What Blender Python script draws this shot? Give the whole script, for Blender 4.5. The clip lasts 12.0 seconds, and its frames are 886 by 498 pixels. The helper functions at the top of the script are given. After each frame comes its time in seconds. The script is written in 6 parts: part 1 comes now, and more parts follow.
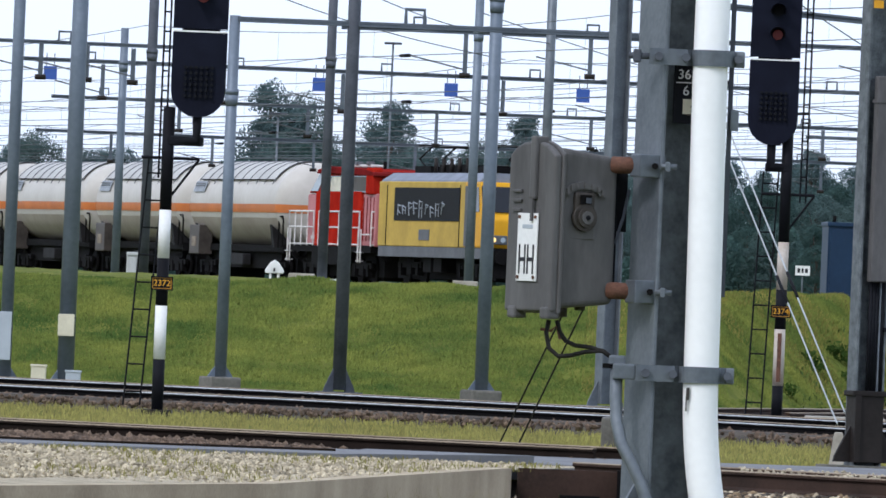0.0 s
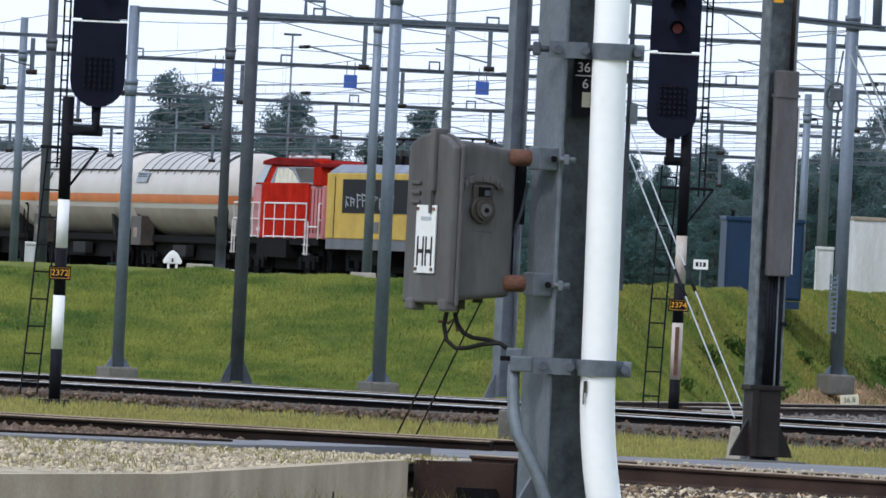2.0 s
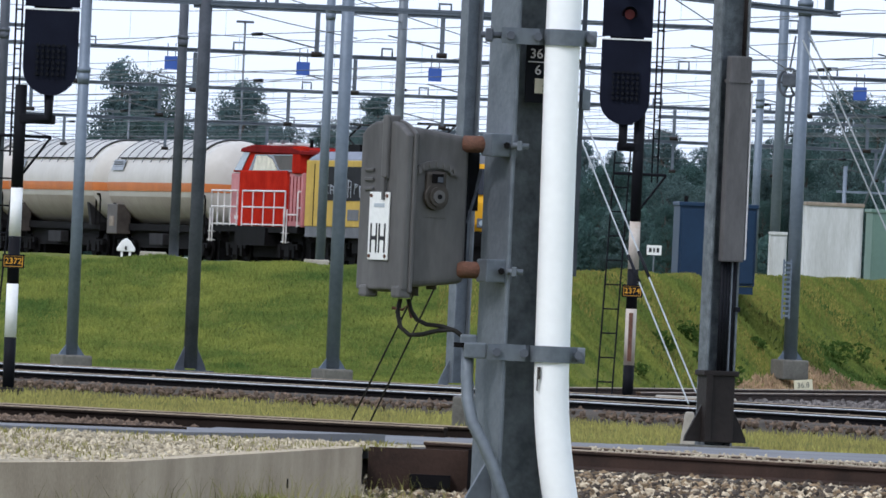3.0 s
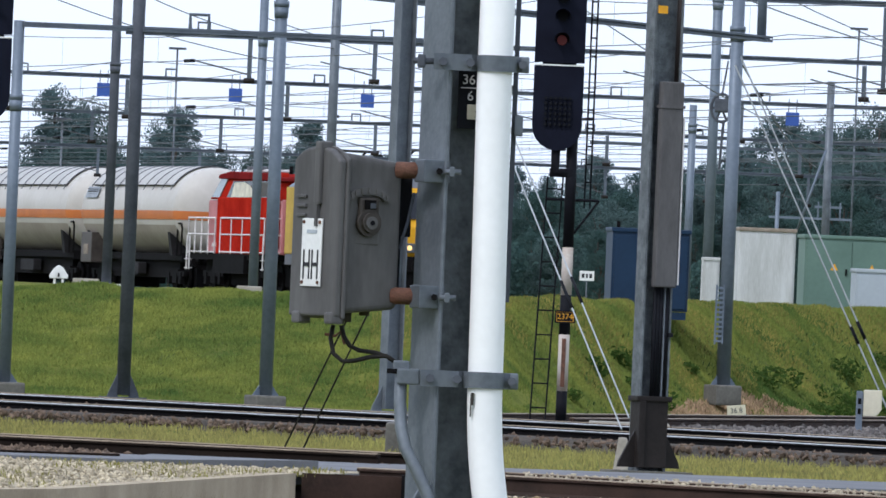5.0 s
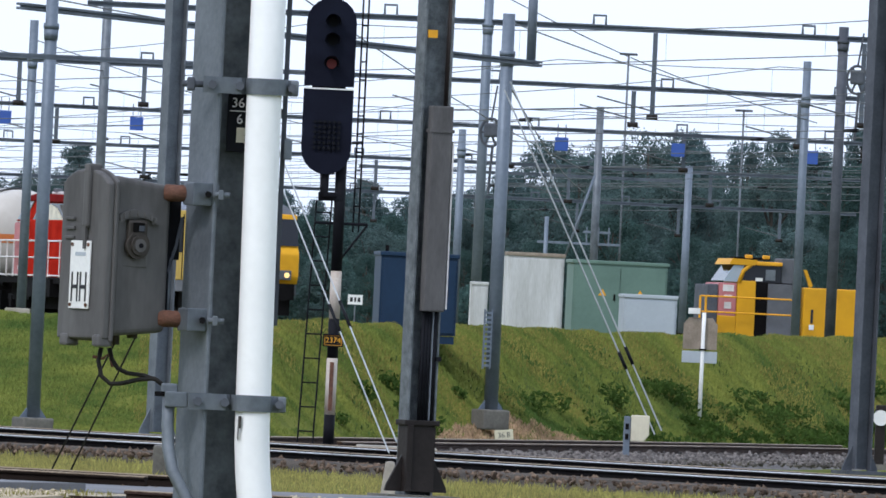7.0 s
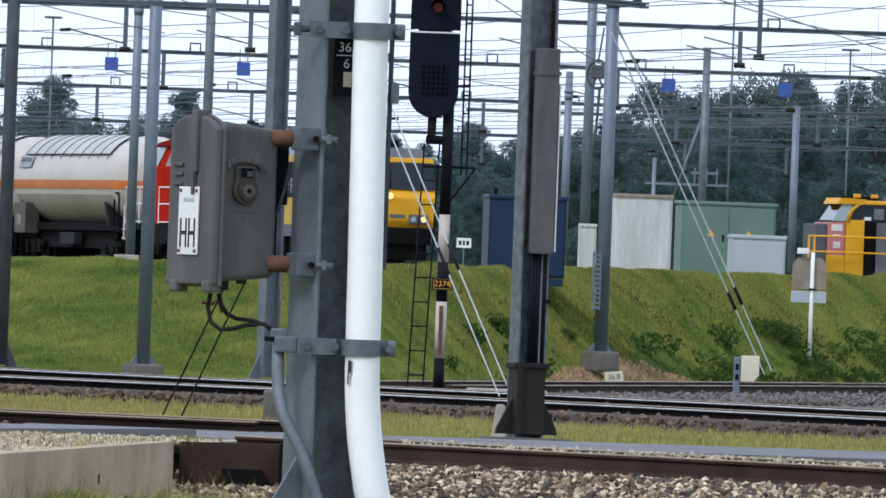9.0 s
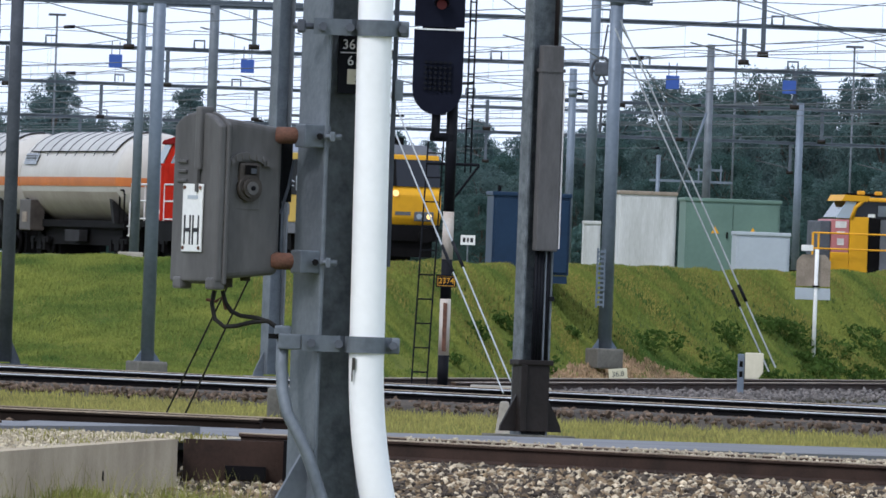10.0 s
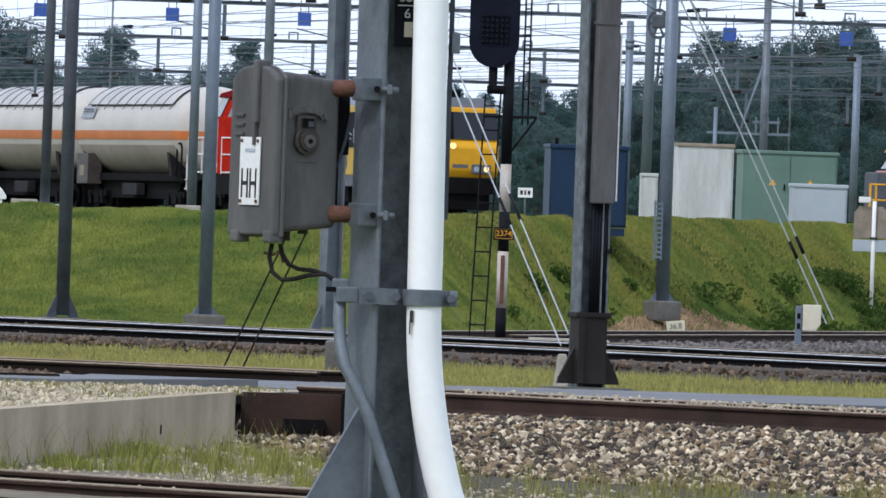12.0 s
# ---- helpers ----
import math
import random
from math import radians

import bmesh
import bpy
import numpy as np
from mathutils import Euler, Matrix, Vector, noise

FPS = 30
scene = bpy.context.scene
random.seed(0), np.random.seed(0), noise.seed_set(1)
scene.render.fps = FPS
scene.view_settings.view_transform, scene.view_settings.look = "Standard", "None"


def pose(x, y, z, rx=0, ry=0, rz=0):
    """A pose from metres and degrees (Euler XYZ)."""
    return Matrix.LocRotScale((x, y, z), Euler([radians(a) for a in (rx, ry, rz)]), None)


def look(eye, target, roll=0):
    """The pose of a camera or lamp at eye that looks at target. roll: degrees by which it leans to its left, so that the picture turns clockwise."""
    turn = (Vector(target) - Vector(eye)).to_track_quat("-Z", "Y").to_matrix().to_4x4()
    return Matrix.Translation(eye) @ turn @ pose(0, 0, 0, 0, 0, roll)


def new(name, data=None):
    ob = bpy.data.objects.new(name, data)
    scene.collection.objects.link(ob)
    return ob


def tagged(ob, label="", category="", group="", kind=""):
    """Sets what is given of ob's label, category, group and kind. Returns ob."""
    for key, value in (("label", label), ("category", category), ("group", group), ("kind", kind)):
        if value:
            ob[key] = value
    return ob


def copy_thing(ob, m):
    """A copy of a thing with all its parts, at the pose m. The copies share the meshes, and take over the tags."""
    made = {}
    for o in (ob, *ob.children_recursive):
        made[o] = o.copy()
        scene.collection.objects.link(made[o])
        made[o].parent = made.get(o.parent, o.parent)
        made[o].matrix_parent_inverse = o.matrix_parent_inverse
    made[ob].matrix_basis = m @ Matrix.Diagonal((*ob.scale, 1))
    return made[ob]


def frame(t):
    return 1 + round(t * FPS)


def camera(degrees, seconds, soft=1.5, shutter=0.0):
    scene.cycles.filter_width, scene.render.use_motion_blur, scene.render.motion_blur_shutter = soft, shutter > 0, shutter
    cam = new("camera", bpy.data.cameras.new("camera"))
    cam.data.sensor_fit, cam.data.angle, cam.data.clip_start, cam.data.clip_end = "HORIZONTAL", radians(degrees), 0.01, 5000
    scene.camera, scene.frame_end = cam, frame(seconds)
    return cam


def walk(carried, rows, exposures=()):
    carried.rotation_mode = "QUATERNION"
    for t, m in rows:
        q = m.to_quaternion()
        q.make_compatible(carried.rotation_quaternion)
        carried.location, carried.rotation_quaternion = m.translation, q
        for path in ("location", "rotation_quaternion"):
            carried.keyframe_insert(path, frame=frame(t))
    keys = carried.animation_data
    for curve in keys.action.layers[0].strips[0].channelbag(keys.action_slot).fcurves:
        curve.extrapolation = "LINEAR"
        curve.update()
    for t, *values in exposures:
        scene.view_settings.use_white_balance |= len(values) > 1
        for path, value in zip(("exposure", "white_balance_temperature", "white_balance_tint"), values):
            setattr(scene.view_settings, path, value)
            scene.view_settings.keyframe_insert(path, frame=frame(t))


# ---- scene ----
cam = camera(3.742, 12.0, soft=1.6)
EYE = (0, 0, 1.25)
ROWS = [(0.0, -2.0640, 1.6185, 2.406), (0.5, -1.935, 1.6384, 2.527), (1.0, -1.7300, 1.6858, 2.547), (1.5, -1.5080, 1.6810, 2.683),
        (2.0, -1.3116, 1.5920, 2.774), (2.5, -1.0693, 1.5868, 2.854), (2.7, -1.0237, 1.5453, 2.745), (4.3, -0.7774, 1.4716, 2.14),
        (4.5, -0.7064, 1.5624, 2.309), (5.0, -0.4766, 1.7233, 2.411), (5.5, -0.02, 1.8327, 2.209), (6.0, 0.5561, 1.9603, 2.456),
        (6.5, 0.9905, 1.9868, 2.703), (7.0, 1.2211, 1.9738, 2.712), (7.5, 0.6899, 1.8199, 2.537), (7.7, 0.4931, 1.6742, 2.299),
        (9.5, 0.4384, 1.516, 2.138), (10.0, 0.411, 1.4971, 2.126), (10.5, 0.1923, 1.3543, 2.068), (11.0, 0.1247, 1.2815, 2.071),
        (11.5, 0.0231, 1.2257, 1.995), (12.0, 0.0, 1.1333, 2.0)]
walk(cam, [(t, look(EYE, (x, 100.0, z), roll)) for t, x, z, roll in ROWS], [(0.0, 0.08, 6050, 13), (12.0, 0.08, 6050, 13)])

# ---- sky and sun: a bright, thinly overcast day ----
world = bpy.data.worlds.new("sky")
scene.world = world
world.use_nodes = True
wn = world.node_tree
bg = wn.nodes["Background"]
sky = wn.nodes.new("ShaderNodeTexSky")
sky.sky_type = "NISHITA"
sky.sun_disc = False
sky.sun_elevation, sky.sun_rotation = radians(46), radians(221)
sky.dust_density = 3.0
clouds = wn.nodes.new("ShaderNodeMix")
clouds.data_type = "RGBA"
clouds.inputs[0].default_value = 0.72
clouds.inputs[7].default_value = (10.4, 11.6, 13.2, 1)
wn.links.new(sky.outputs[0], clouds.inputs[6])
wn.links.new(clouds.outputs[2], bg.inputs[0])
bg.inputs[1].default_value = 0.118
sun = new("sun", bpy.data.lights.new("sun", "SUN"))
sun.data.energy, sun.data.angle, sun.data.color = 1.6, radians(6), (1.0, 0.97, 0.93)
sun.matrix_world = look((-44, -50, 70), (0, 0, 0))


# ---- materials ----
def mat(name, col, rough=0.7, metal=0.0, col2=None, scale=3.0, fine=30.0, bump=0.15, spread=0.5, per_object=0.0, detail=6.0, island=0.0, stretch=None, spec=0.22):
    """Base colour broken up at two scales, with fine relief."""
    m = bpy.data.materials.new(name)
    m.use_nodes = True
    nt = m.node_tree
    n, link = nt.nodes, nt.links.new
    b = n["Principled BSDF"]
    b.inputs["Roughness"].default_value, b.inputs["Metallic"].default_value = rough, metal
    b.inputs["Specular IOR Level"].default_value = spec
    if col2 is None:
        col2 = tuple(c * 0.62 for c in col)
    tc = n.new("ShaderNodeTexCoord")
    src = tc.outputs["Object"]
    if stretch:
        mp = n.new("ShaderNodeMapping")
        mp.inputs["Scale"].default_value = stretch
        link(src, mp.inputs[0])
        src = mp.outputs[0]
    big, small = n.new("ShaderNodeTexNoise"), n.new("ShaderNodeTexNoise")
    big.inputs["Scale"].default_value, small.inputs["Scale"].default_value = scale, fine
    big.inputs["Detail"].default_value = small.inputs["Detail"].default_value = detail
    link(src, big.inputs[0]), link(src, small.inputs[0])
    add = n.new("ShaderNodeMath")
    add.operation = "MULTIPLY_ADD"
    add.inputs[1].default_value = 0.4
    link(small.outputs[0], add.inputs[0]), link(big.outputs[0], add.inputs[2])
    ramp = n.new("ShaderNodeMapRange")
    ramp.inputs[1].default_value, ramp.inputs[2].default_value = 0.70 - spread * 0.4, 0.70 + spread * 0.4
    link(add.outputs[0], ramp.inputs[0])
    mix = n.new("ShaderNodeMix")
    mix.data_type = "RGBA"
    mix.inputs[6].default_value, mix.inputs[7].default_value = (*col2, 1), (*col, 1)
    link(ramp.outputs[0], mix.inputs[0])
    out = mix.outputs[2]
    if per_object or island:
        hs = n.new("ShaderNodeHueSaturation")
        mr = n.new("ShaderNodeMapRange")
        k = per_object or island
        mr.inputs[3].default_value, mr.inputs[4].default_value = 1 - k, 1 + k
        if island:
            link(n.new("ShaderNodeNewGeometry").outputs["Random Per Island"], mr.inputs[0])
        else:
            link(n.new("ShaderNodeObjectInfo").outputs["Random"], mr.inputs[0])
        link(mr.outputs[0], hs.inputs["Value"])
        link(out, hs.inputs["Color"])
        out = hs.outputs[0]
    link(out, b.inputs["Base Color"])
    if bump:
        bp = n.new("ShaderNodeBump")
        bp.inputs["Strength"].default_value, bp.inputs["Distance"].default_value = bump, 0.02
        link(small.outputs[0], bp.inputs["Height"])
        link(bp.outputs[0], b.inputs["Normal"])
    return m


def leaf(name, col, col2):
    """Foliage: partly translucent, varied by clump and by leaf."""
    m = mat(name, col, 0.8, 0.0, col2, 0.4, 3, 0, island=0.2, spec=0.04)
    nt = m.node_tree
    n, link = nt.nodes, nt.links.new
    b = n["Principled BSDF"]
    tr, mx = n.new("ShaderNodeBsdfTranslucent"), n.new("ShaderNodeMixShader")
    link(b.inputs["Base Color"].links[0].from_socket, tr.inputs[0])
    mx.inputs[0].default_value = 0.45
    link(b.outputs[0], mx.inputs[1]), link(tr.outputs[0], mx.inputs[2])
    link(mx.outputs[0], n["Material Output"].inputs[0])
    return m


def glow(name, col, strength):
    m = bpy.data.materials.new(name)
    m.use_nodes = True
    b = m.node_tree.nodes["Principled BSDF"]
    b.inputs["Base Color"].default_value = (*col, 1)
    b.inputs["Emission Color"].default_value = (*col, 1)
    b.inputs["Emission Strength"].default_value = strength
    return m


def glass(name, col, rough=0.08):
    m = bpy.data.materials.new(name)
    m.use_nodes = True
    b = m.node_tree.nodes["Principled BSDF"]
    b.inputs["Base Color"].default_value = (*col, 1)
    b.inputs["Roughness"].default_value = rough
    b.inputs["Specular IOR Level"].default_value = 0.3
    return m


GALV = mat("galvanised_steel", (0.168, 0.188, 0.208), 0.5, 0.35, (0.095, 0.108, 0.124), 4.5, 40, 0.1, 0.55)
GALV_BLUE = mat("galvanised_bluish", (0.180, 0.214, 0.258), 0.5, 0.3, (0.118, 0.144, 0.178), 1.2, 14, 0.1)
GALV_DARK = mat("weathered_steel", (0.098, 0.107, 0.126), 0.65, 0.2, (0.056, 0.062, 0.075), 2.5, 22, 0.15)
BROWN_STEEL = mat("brown_painted_steel", (0.024, 0.019, 0.017), 0.6, 0.1, (0.013, 0.010, 0.009), 2.0, 20, 0.2)
GALV_BEAM = mat("weathered_beam_steel", (0.118, 0.140, 0.168), 0.6, 0.2, (0.070, 0.085, 0.104), 1.2, 14, 0.1)
WEB = mat("stained_web_steel", (0.165, 0.182, 0.19), 0.6, 0.25, (0.075, 0.085, 0.09), 11, 60, 0.15)
BOXGREY = mat("cast_grey_paint", (0.114, 0.110, 0.108), 0.55, 0.0, (0.064, 0.061, 0.060), 6, 45, 0.05, 0.6, stretch=(1.0, 1.0, 0.3))
LOCKBRONZE = mat("dark_lock_casting", (0.058, 0.050, 0.043), 0.5, 0.2, (0.035, 0.030, 0.026), 20, 90, 0.1)
RUST = mat("rusty_iron", (0.155, 0.072, 0.048), 0.85, 0.0, (0.075, 0.04, 0.028), 18, 120, 0.3)
RAILRUST = mat("rail_web_rust", (0.046, 0.026, 0.018), 0.85, 0.0, (0.022, 0.013, 0.009), 3, 40, 0.2)
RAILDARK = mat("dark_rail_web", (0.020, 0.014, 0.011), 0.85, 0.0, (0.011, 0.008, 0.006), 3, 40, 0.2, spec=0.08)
RAILTOP = mat("rail_head_steel", (0.70, 0.70, 0.70), 0.28, 0.85, (0.40, 0.39, 0.38), 1, 20, 0.05)
RAILOLD = mat("rail_head_dull", (0.30, 0.24, 0.17), 0.6, 0.2, (0.18, 0.135, 0.09), 1, 20, 0.1)
PVC = mat("white_plastic", (0.86, 0.86, 0.85), 0.38, 0.0, (0.78, 0.78, 0.77), 3, 30, 0.02)
DIRTY_WHITE = mat("rust_stained_white_paint", (0.52, 0.49, 0.45), 0.65, 0.0, (0.33, 0.26, 0.20), 3, 40, 0.05, 0.8)
WHITE = mat("white_paint", (0.78, 0.78, 0.76), 0.55, 0.0, (0.62, 0.62, 0.6), 4, 60, 0.05)
BLACK = mat("black_paint", (0.011, 0.012, 0.015), 0.6, 0.0, (0.007, 0.007, 0.009), 4, 60, 0.05, spec=0.06)
NAVY = mat("signal_black", (0.010, 0.012, 0.022), 0.65, 0.0, (0.007, 0.008, 0.015), 3, 40, 0.05, spec=0.05)
RUBBER = mat("black_rubber", (0.02, 0.018, 0.016), 0.75, 0.0, None, 20, 90, 0.2)
CONC = mat("concrete", (0.36, 0.33, 0.28), 0.9, 0.0, (0.22, 0.20, 0.165), 1.6, 25, 0.3)
CONC_OLD = mat("stained_concrete", (0.165, 0.155, 0.138), 0.92, 0.0, (0.085, 0.080, 0.070), 2.2, 22, 0.4)
WALLTAN = mat("tan_concrete", (0.42, 0.35, 0.243), 0.9, 0.0, (0.25, 0.20, 0.135), 1.3, 34, 0.25, 0.55)
ASPHALT = mat("asphalt", (0.165, 0.168, 0.178), 0.85, 0.0, (0.115, 0.117, 0.124), 0.8, 40, 0.2)
BALLAST = mat("ballast_bed", (0.075, 0.062, 0.048), 0.95, 0.0, (0.030, 0.024, 0.019), 2.5, 14, 0.8)
BALLAST_GREY = mat("grey_ballast_bed", (0.13, 0.12, 0.118), 0.95, 0.0, (0.07, 0.064, 0.062), 2.0, 14, 0.8)
STONE = mat("ballast_stone", (0.66, 0.555, 0.395), 0.9, 0.0, (0.20, 0.155, 0.098), 14, 60, 0.3, 0.8, island=0.4)
PALE = mat("pale_chippings", (0.49, 0.425, 0.305), 0.92, 0.0, (0.22, 0.185, 0.125), 5, 40, 0.5, island=0.35)
STONE_BROWN = mat("rusty_ballast", (0.150, 0.106, 0.074), 0.92, 0.0, (0.068, 0.047, 0.034), 9, 40, 0.3, island=0.5)
DIRT = mat("stony_dirt", (0.205, 0.172, 0.122), 0.95, 0.0, (0.09, 0.075, 0.052), 3.4, 30, 0.6)
SOIL = mat("ground_soil", (0.145, 0.152, 0.032), 0.95, 0.0, (0.065, 0.085, 0.020), 0.7, 7, 0.5, 0.45, spec=0.03)
GRASS = mat("embankment_grass", (0.160, 0.178, 0.037), 0.8, 0.0, (0.048, 0.084, 0.019), 0.55, 1.8, 0, 0.45, island=0.22, spec=0.05)
OLIVE = mat("olive_seed_grass", (0.205, 0.180, 0.045), 0.8, 0.0, (0.105, 0.108, 0.027), 0.8, 3, 0, 0.5, island=0.3, spec=0.05)
GRASS_DRY = mat("dry_track_grass", (0.245, 0.234, 0.058), 0.8, 0.0, (0.125, 0.110, 0.036), 0.9, 3, 0, 0.5, island=0.35)
GRASS_TAN = mat("dead_grass", (0.43, 0.285, 0.175), 0.85, 0.0, (0.30, 0.20, 0.12), 1, 4, 0, 0.5, island=0.3)
WEED_BRIGHT = mat("bright_weeds", (0.215, 0.222, 0.055), 0.8, 0.0, (0.105, 0.125, 0.028), 2, 8, 0, island=0.3, spec=0.05)
WEED = mat("weed_leaves", (0.062, 0.10, 0.022), 0.7, 0.0, (0.030, 0.060, 0.013), 2, 8, 0, island=0.4)
BARK = mat("bark", (0.10, 0.085, 0.07), 0.95, 0.0, (0.05, 0.045, 0.04), 2, 14, 0.4)
# Distance haze is put into these leaf colours, bluer than near foliage.
LEAF_A = leaf("hazed_poplar_leaves", (0.118, 0.176, 0.178), (0.074, 0.118, 0.122))
LEAF_B = leaf("hazed_willow_leaves", (0.118, 0.174, 0.164), (0.076, 0.118, 0.116))
LEAF_C = leaf("hazed_shrub_leaves", (0.068, 0.118, 0.104), (0.044, 0.080, 0.074))
TANK = mat("tank_cream_paint", (0.50, 0.475, 0.435), 0.45, 0.0, (0.40, 0.37, 0.33), 0.5, 4, 0.02, 0.7)
# Cream darkened and browned: shading under the tank's curve, given as colour.
TANK_SHADED = mat("tank_shaded_underside", (0.42, 0.375, 0.325), 0.6, 0.0, (0.26, 0.22, 0.185), 0.6, 4, 0.03, 0.8)
PRINT_GREY = mat("grey_print_panel", (0.30, 0.325, 0.36), 0.6, 0.0, (0.22, 0.24, 0.27), 3, 14, 0.0)
TANK_SHIELD = mat("sunshield_sheet", (0.43, 0.42, 0.40), 0.6, 0.0, (0.33, 0.325, 0.315), 0.6, 5, 0.03)
ORANGE = mat("orange_stripe", (0.55, 0.17, 0.045), 0.5, 0.0, (0.42, 0.13, 0.04), 0.6, 4, 0.02)
# Near-black: the shade beneath vehicles is mixed into the grime colour.
UNDER = mat("underframe_grime_and_shade", (0.0075, 0.007, 0.0075), 0.85, 0.0, (0.004, 0.0037, 0.0038), 1.5, 12, 0.2, spec=0.08)
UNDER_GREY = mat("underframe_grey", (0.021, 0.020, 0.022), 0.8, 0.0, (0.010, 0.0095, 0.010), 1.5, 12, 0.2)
RED = mat("red_loco_paint", (0.42, 0.026, 0.014), 0.75, 0.0, (0.27, 0.014, 0.009), 0.9, 6, 0.02, spec=0.0)
RED_DULL = mat("faded_red_paint", (0.46, 0.175, 0.18), 0.5, 0.0, (0.36, 0.12, 0.125), 0.8, 6, 0.02)
RED_DARK = mat("dark_red_roof", (0.19, 0.018, 0.018), 0.7, 0.0, (0.12, 0.014, 0.014), 0.8, 6, 0.02, spec=0.0)
YELLOW = mat("yellow_loco_front", (0.64, 0.325, 0.009), 0.5, 0.0, (0.52, 0.26, 0.009), 0.8, 5, 0.02)
YELLOW_DIRTY = mat("grimy_yellow_side", (0.52, 0.36, 0.088), 0.75, 0.0, (0.38, 0.265, 0.075), 0.8, 6, 0.03, spec=0.02)
ROOFGREY = mat("loco_roof_grey", (0.20, 0.22, 0.27), 0.65, 0.0, (0.13, 0.145, 0.18), 0.8, 6, 0.05)
LOCOGREY = mat("loco_frame_grey", (0.13, 0.135, 0.15), 0.65, 0.0, (0.08, 0.083, 0.092), 0.8, 6, 0.05)
DARKGLASS = glass("dark_cab_glass", (0.012, 0.014, 0.02))
PALEGLASS = glass("pale_cab_glass", (0.30, 0.35, 0.40), 0.15)
CABDARK = mat("dim_cab_interior", (0.075, 0.062, 0.055), 0.5, 0.0, (0.04, 0.034, 0.03), 1.5, 8, 0.0)
CREAM = mat("cream_cab_lining", (0.72, 0.68, 0.56), 0.6, 0.0, None, 2, 10, 0.0)
LAMP = glow("headlamp_glass", (1.0, 0.66, 0.24), 0.7)
REDLAMP = glow("red_signal_lamp", (0.16, 0.01, 0.01), 0.05)
BLUE = mat("blue_enamel_sign", (0.05, 0.105, 0.36), 0.5, 0.0, (0.04, 0.085, 0.30), 3, 20, 0.0)
SIGN_YELLOW = mat("amber_plate", (0.75, 0.36, 0.02), 0.5, 0.0, (0.62, 0.3, 0.02), 6, 40, 0.0)
CAB_BLUE = mat("dark_blue_cabinet_paint", (0.012, 0.034, 0.072), 0.5, 0.0, (0.009, 0.025, 0.054), 1.2, 14, 0.04)
CAB_GREEN = mat("pale_green_cabinet_paint", (0.130, 0.205, 0.168), 0.55, 0.0, (0.104, 0.166, 0.137), 1.2, 14, 0.04)
CAB_WHITE = mat("streaked_white_cabinet_paint", (0.55, 0.56, 0.55), 0.55, 0.0, (0.37, 0.37, 0.35), 2.0, 20, 0.04, stretch=(2.5, 2.5, 0.35))
CAB_GREY = mat("light_grey_cabinet_paint", (0.39, 0.43, 0.465), 0.5, 0.0, (0.34, 0.375, 0.41), 1.2, 14, 0.03)
CREAM_BOX = mat("cream_plastic_box", (0.62, 0.58, 0.44), 0.6, 0.0, (0.52, 0.48, 0.36), 4, 30, 0.03)
COPPERISH = mat("bare_weathered_board", (0.30, 0.25, 0.20), 0.8, 0.0, (0.19, 0.155, 0.12), 5, 30, 0.1)
WIRE = mat("contact_wire", (0.13, 0.138, 0.146), 0.6, 0.3, None, 1, 10, 0.0)
GUY_WHITE = mat("white_guy_wire", (0.40, 0.42, 0.43), 0.6, 0.2, (0.28, 0.30, 0.31), 4, 30, 0.0)
BARS = mat("dark_print", (0.03, 0.03, 0.035), 0.6, 0.0, None, 4, 30, 0.0)
PINKISH = mat("pale_print", (0.75, 0.72, 0.70), 0.6, 0.0, None, 4, 30, 0.0)


# ---- mesh helpers ----
def box(bm, c, s, m=None, taper=(1, 1)):
    """A box with its centre and size; taper narrows its top in x and y."""
    vs = []
    for z in (-0.5, 0.5):
        k = taper if z > 0 else (1, 1)
        for x, y in ((-0.5, -0.5), (0.5, -0.5), (0.5, 0.5), (-0.5, 0.5)):
            v = Vector((x * s[0] * k[0], y * s[1] * k[1], z * s[2]))
            if m is not None:
                v = m @ v
            vs.append(bm.verts.new(v + Vector(c)))
    for f in ((3, 2, 1, 0), (4, 5, 6, 7), (0, 1, 5, 4), (1, 2, 6, 5), (2, 3, 7, 6), (3, 0, 4, 7)):
        bm.faces.new([vs[i] for i in f])
    return vs


def tube(bm, pts, r, n=10, caps=True, r_end=None):
    """A round bar along a polyline."""
    pts = [Vector(p) for p in pts]
    rings = []
    side = None
    for i, p in enumerate(pts):
        d = (pts[min(i + 1, len(pts) - 1)] - pts[max(i - 1, 0)]).normalized()
        if side is None:
            side = d.orthogonal().normalized()
        side = (side - d * side.dot(d)).normalized()
        up = d.cross(side)
        k = r if r_end is None else r + (r_end - r) * i / (len(pts) - 1)
        rings.append([bm.verts.new(p + (side * math.cos(a) + up * math.sin(a)) * k) for a in [2 * math.pi * j / n for j in range(n)]])
    for a, b in zip(rings, rings[1:]):
        for j in range(n):
            f = bm.faces.new((a[j], a[(j + 1) % n], b[(j + 1) % n], b[j]))
            f.smooth = n > 6
    if caps:
        bm.faces.new(rings[0][::-1])
        bm.faces.new(rings[-1])


def prism(bm, outline, depth, axis="y", at=0.0):
    """An outline of (a, b) pairs pushed through depth along one axis, centred on at."""
    def place(a, b, d):
        return {"y": (a, d, b), "x": (d, a, b), "z": (a, b, d)}[axis]
    f0 = [bm.verts.new(place(a, b, at - depth / 2)) for a, b in outline]
    f1 = [bm.verts.new(place(a, b, at + depth / 2)) for a, b in outline]
    n = len(outline)
    bm.faces.new(f0)
    bm.faces.new(f1[::-1])
    for i in range(n):
        bm.faces.new((f0[i], f1[i], f1[(i + 1) % n], f0[(i + 1) % n]))


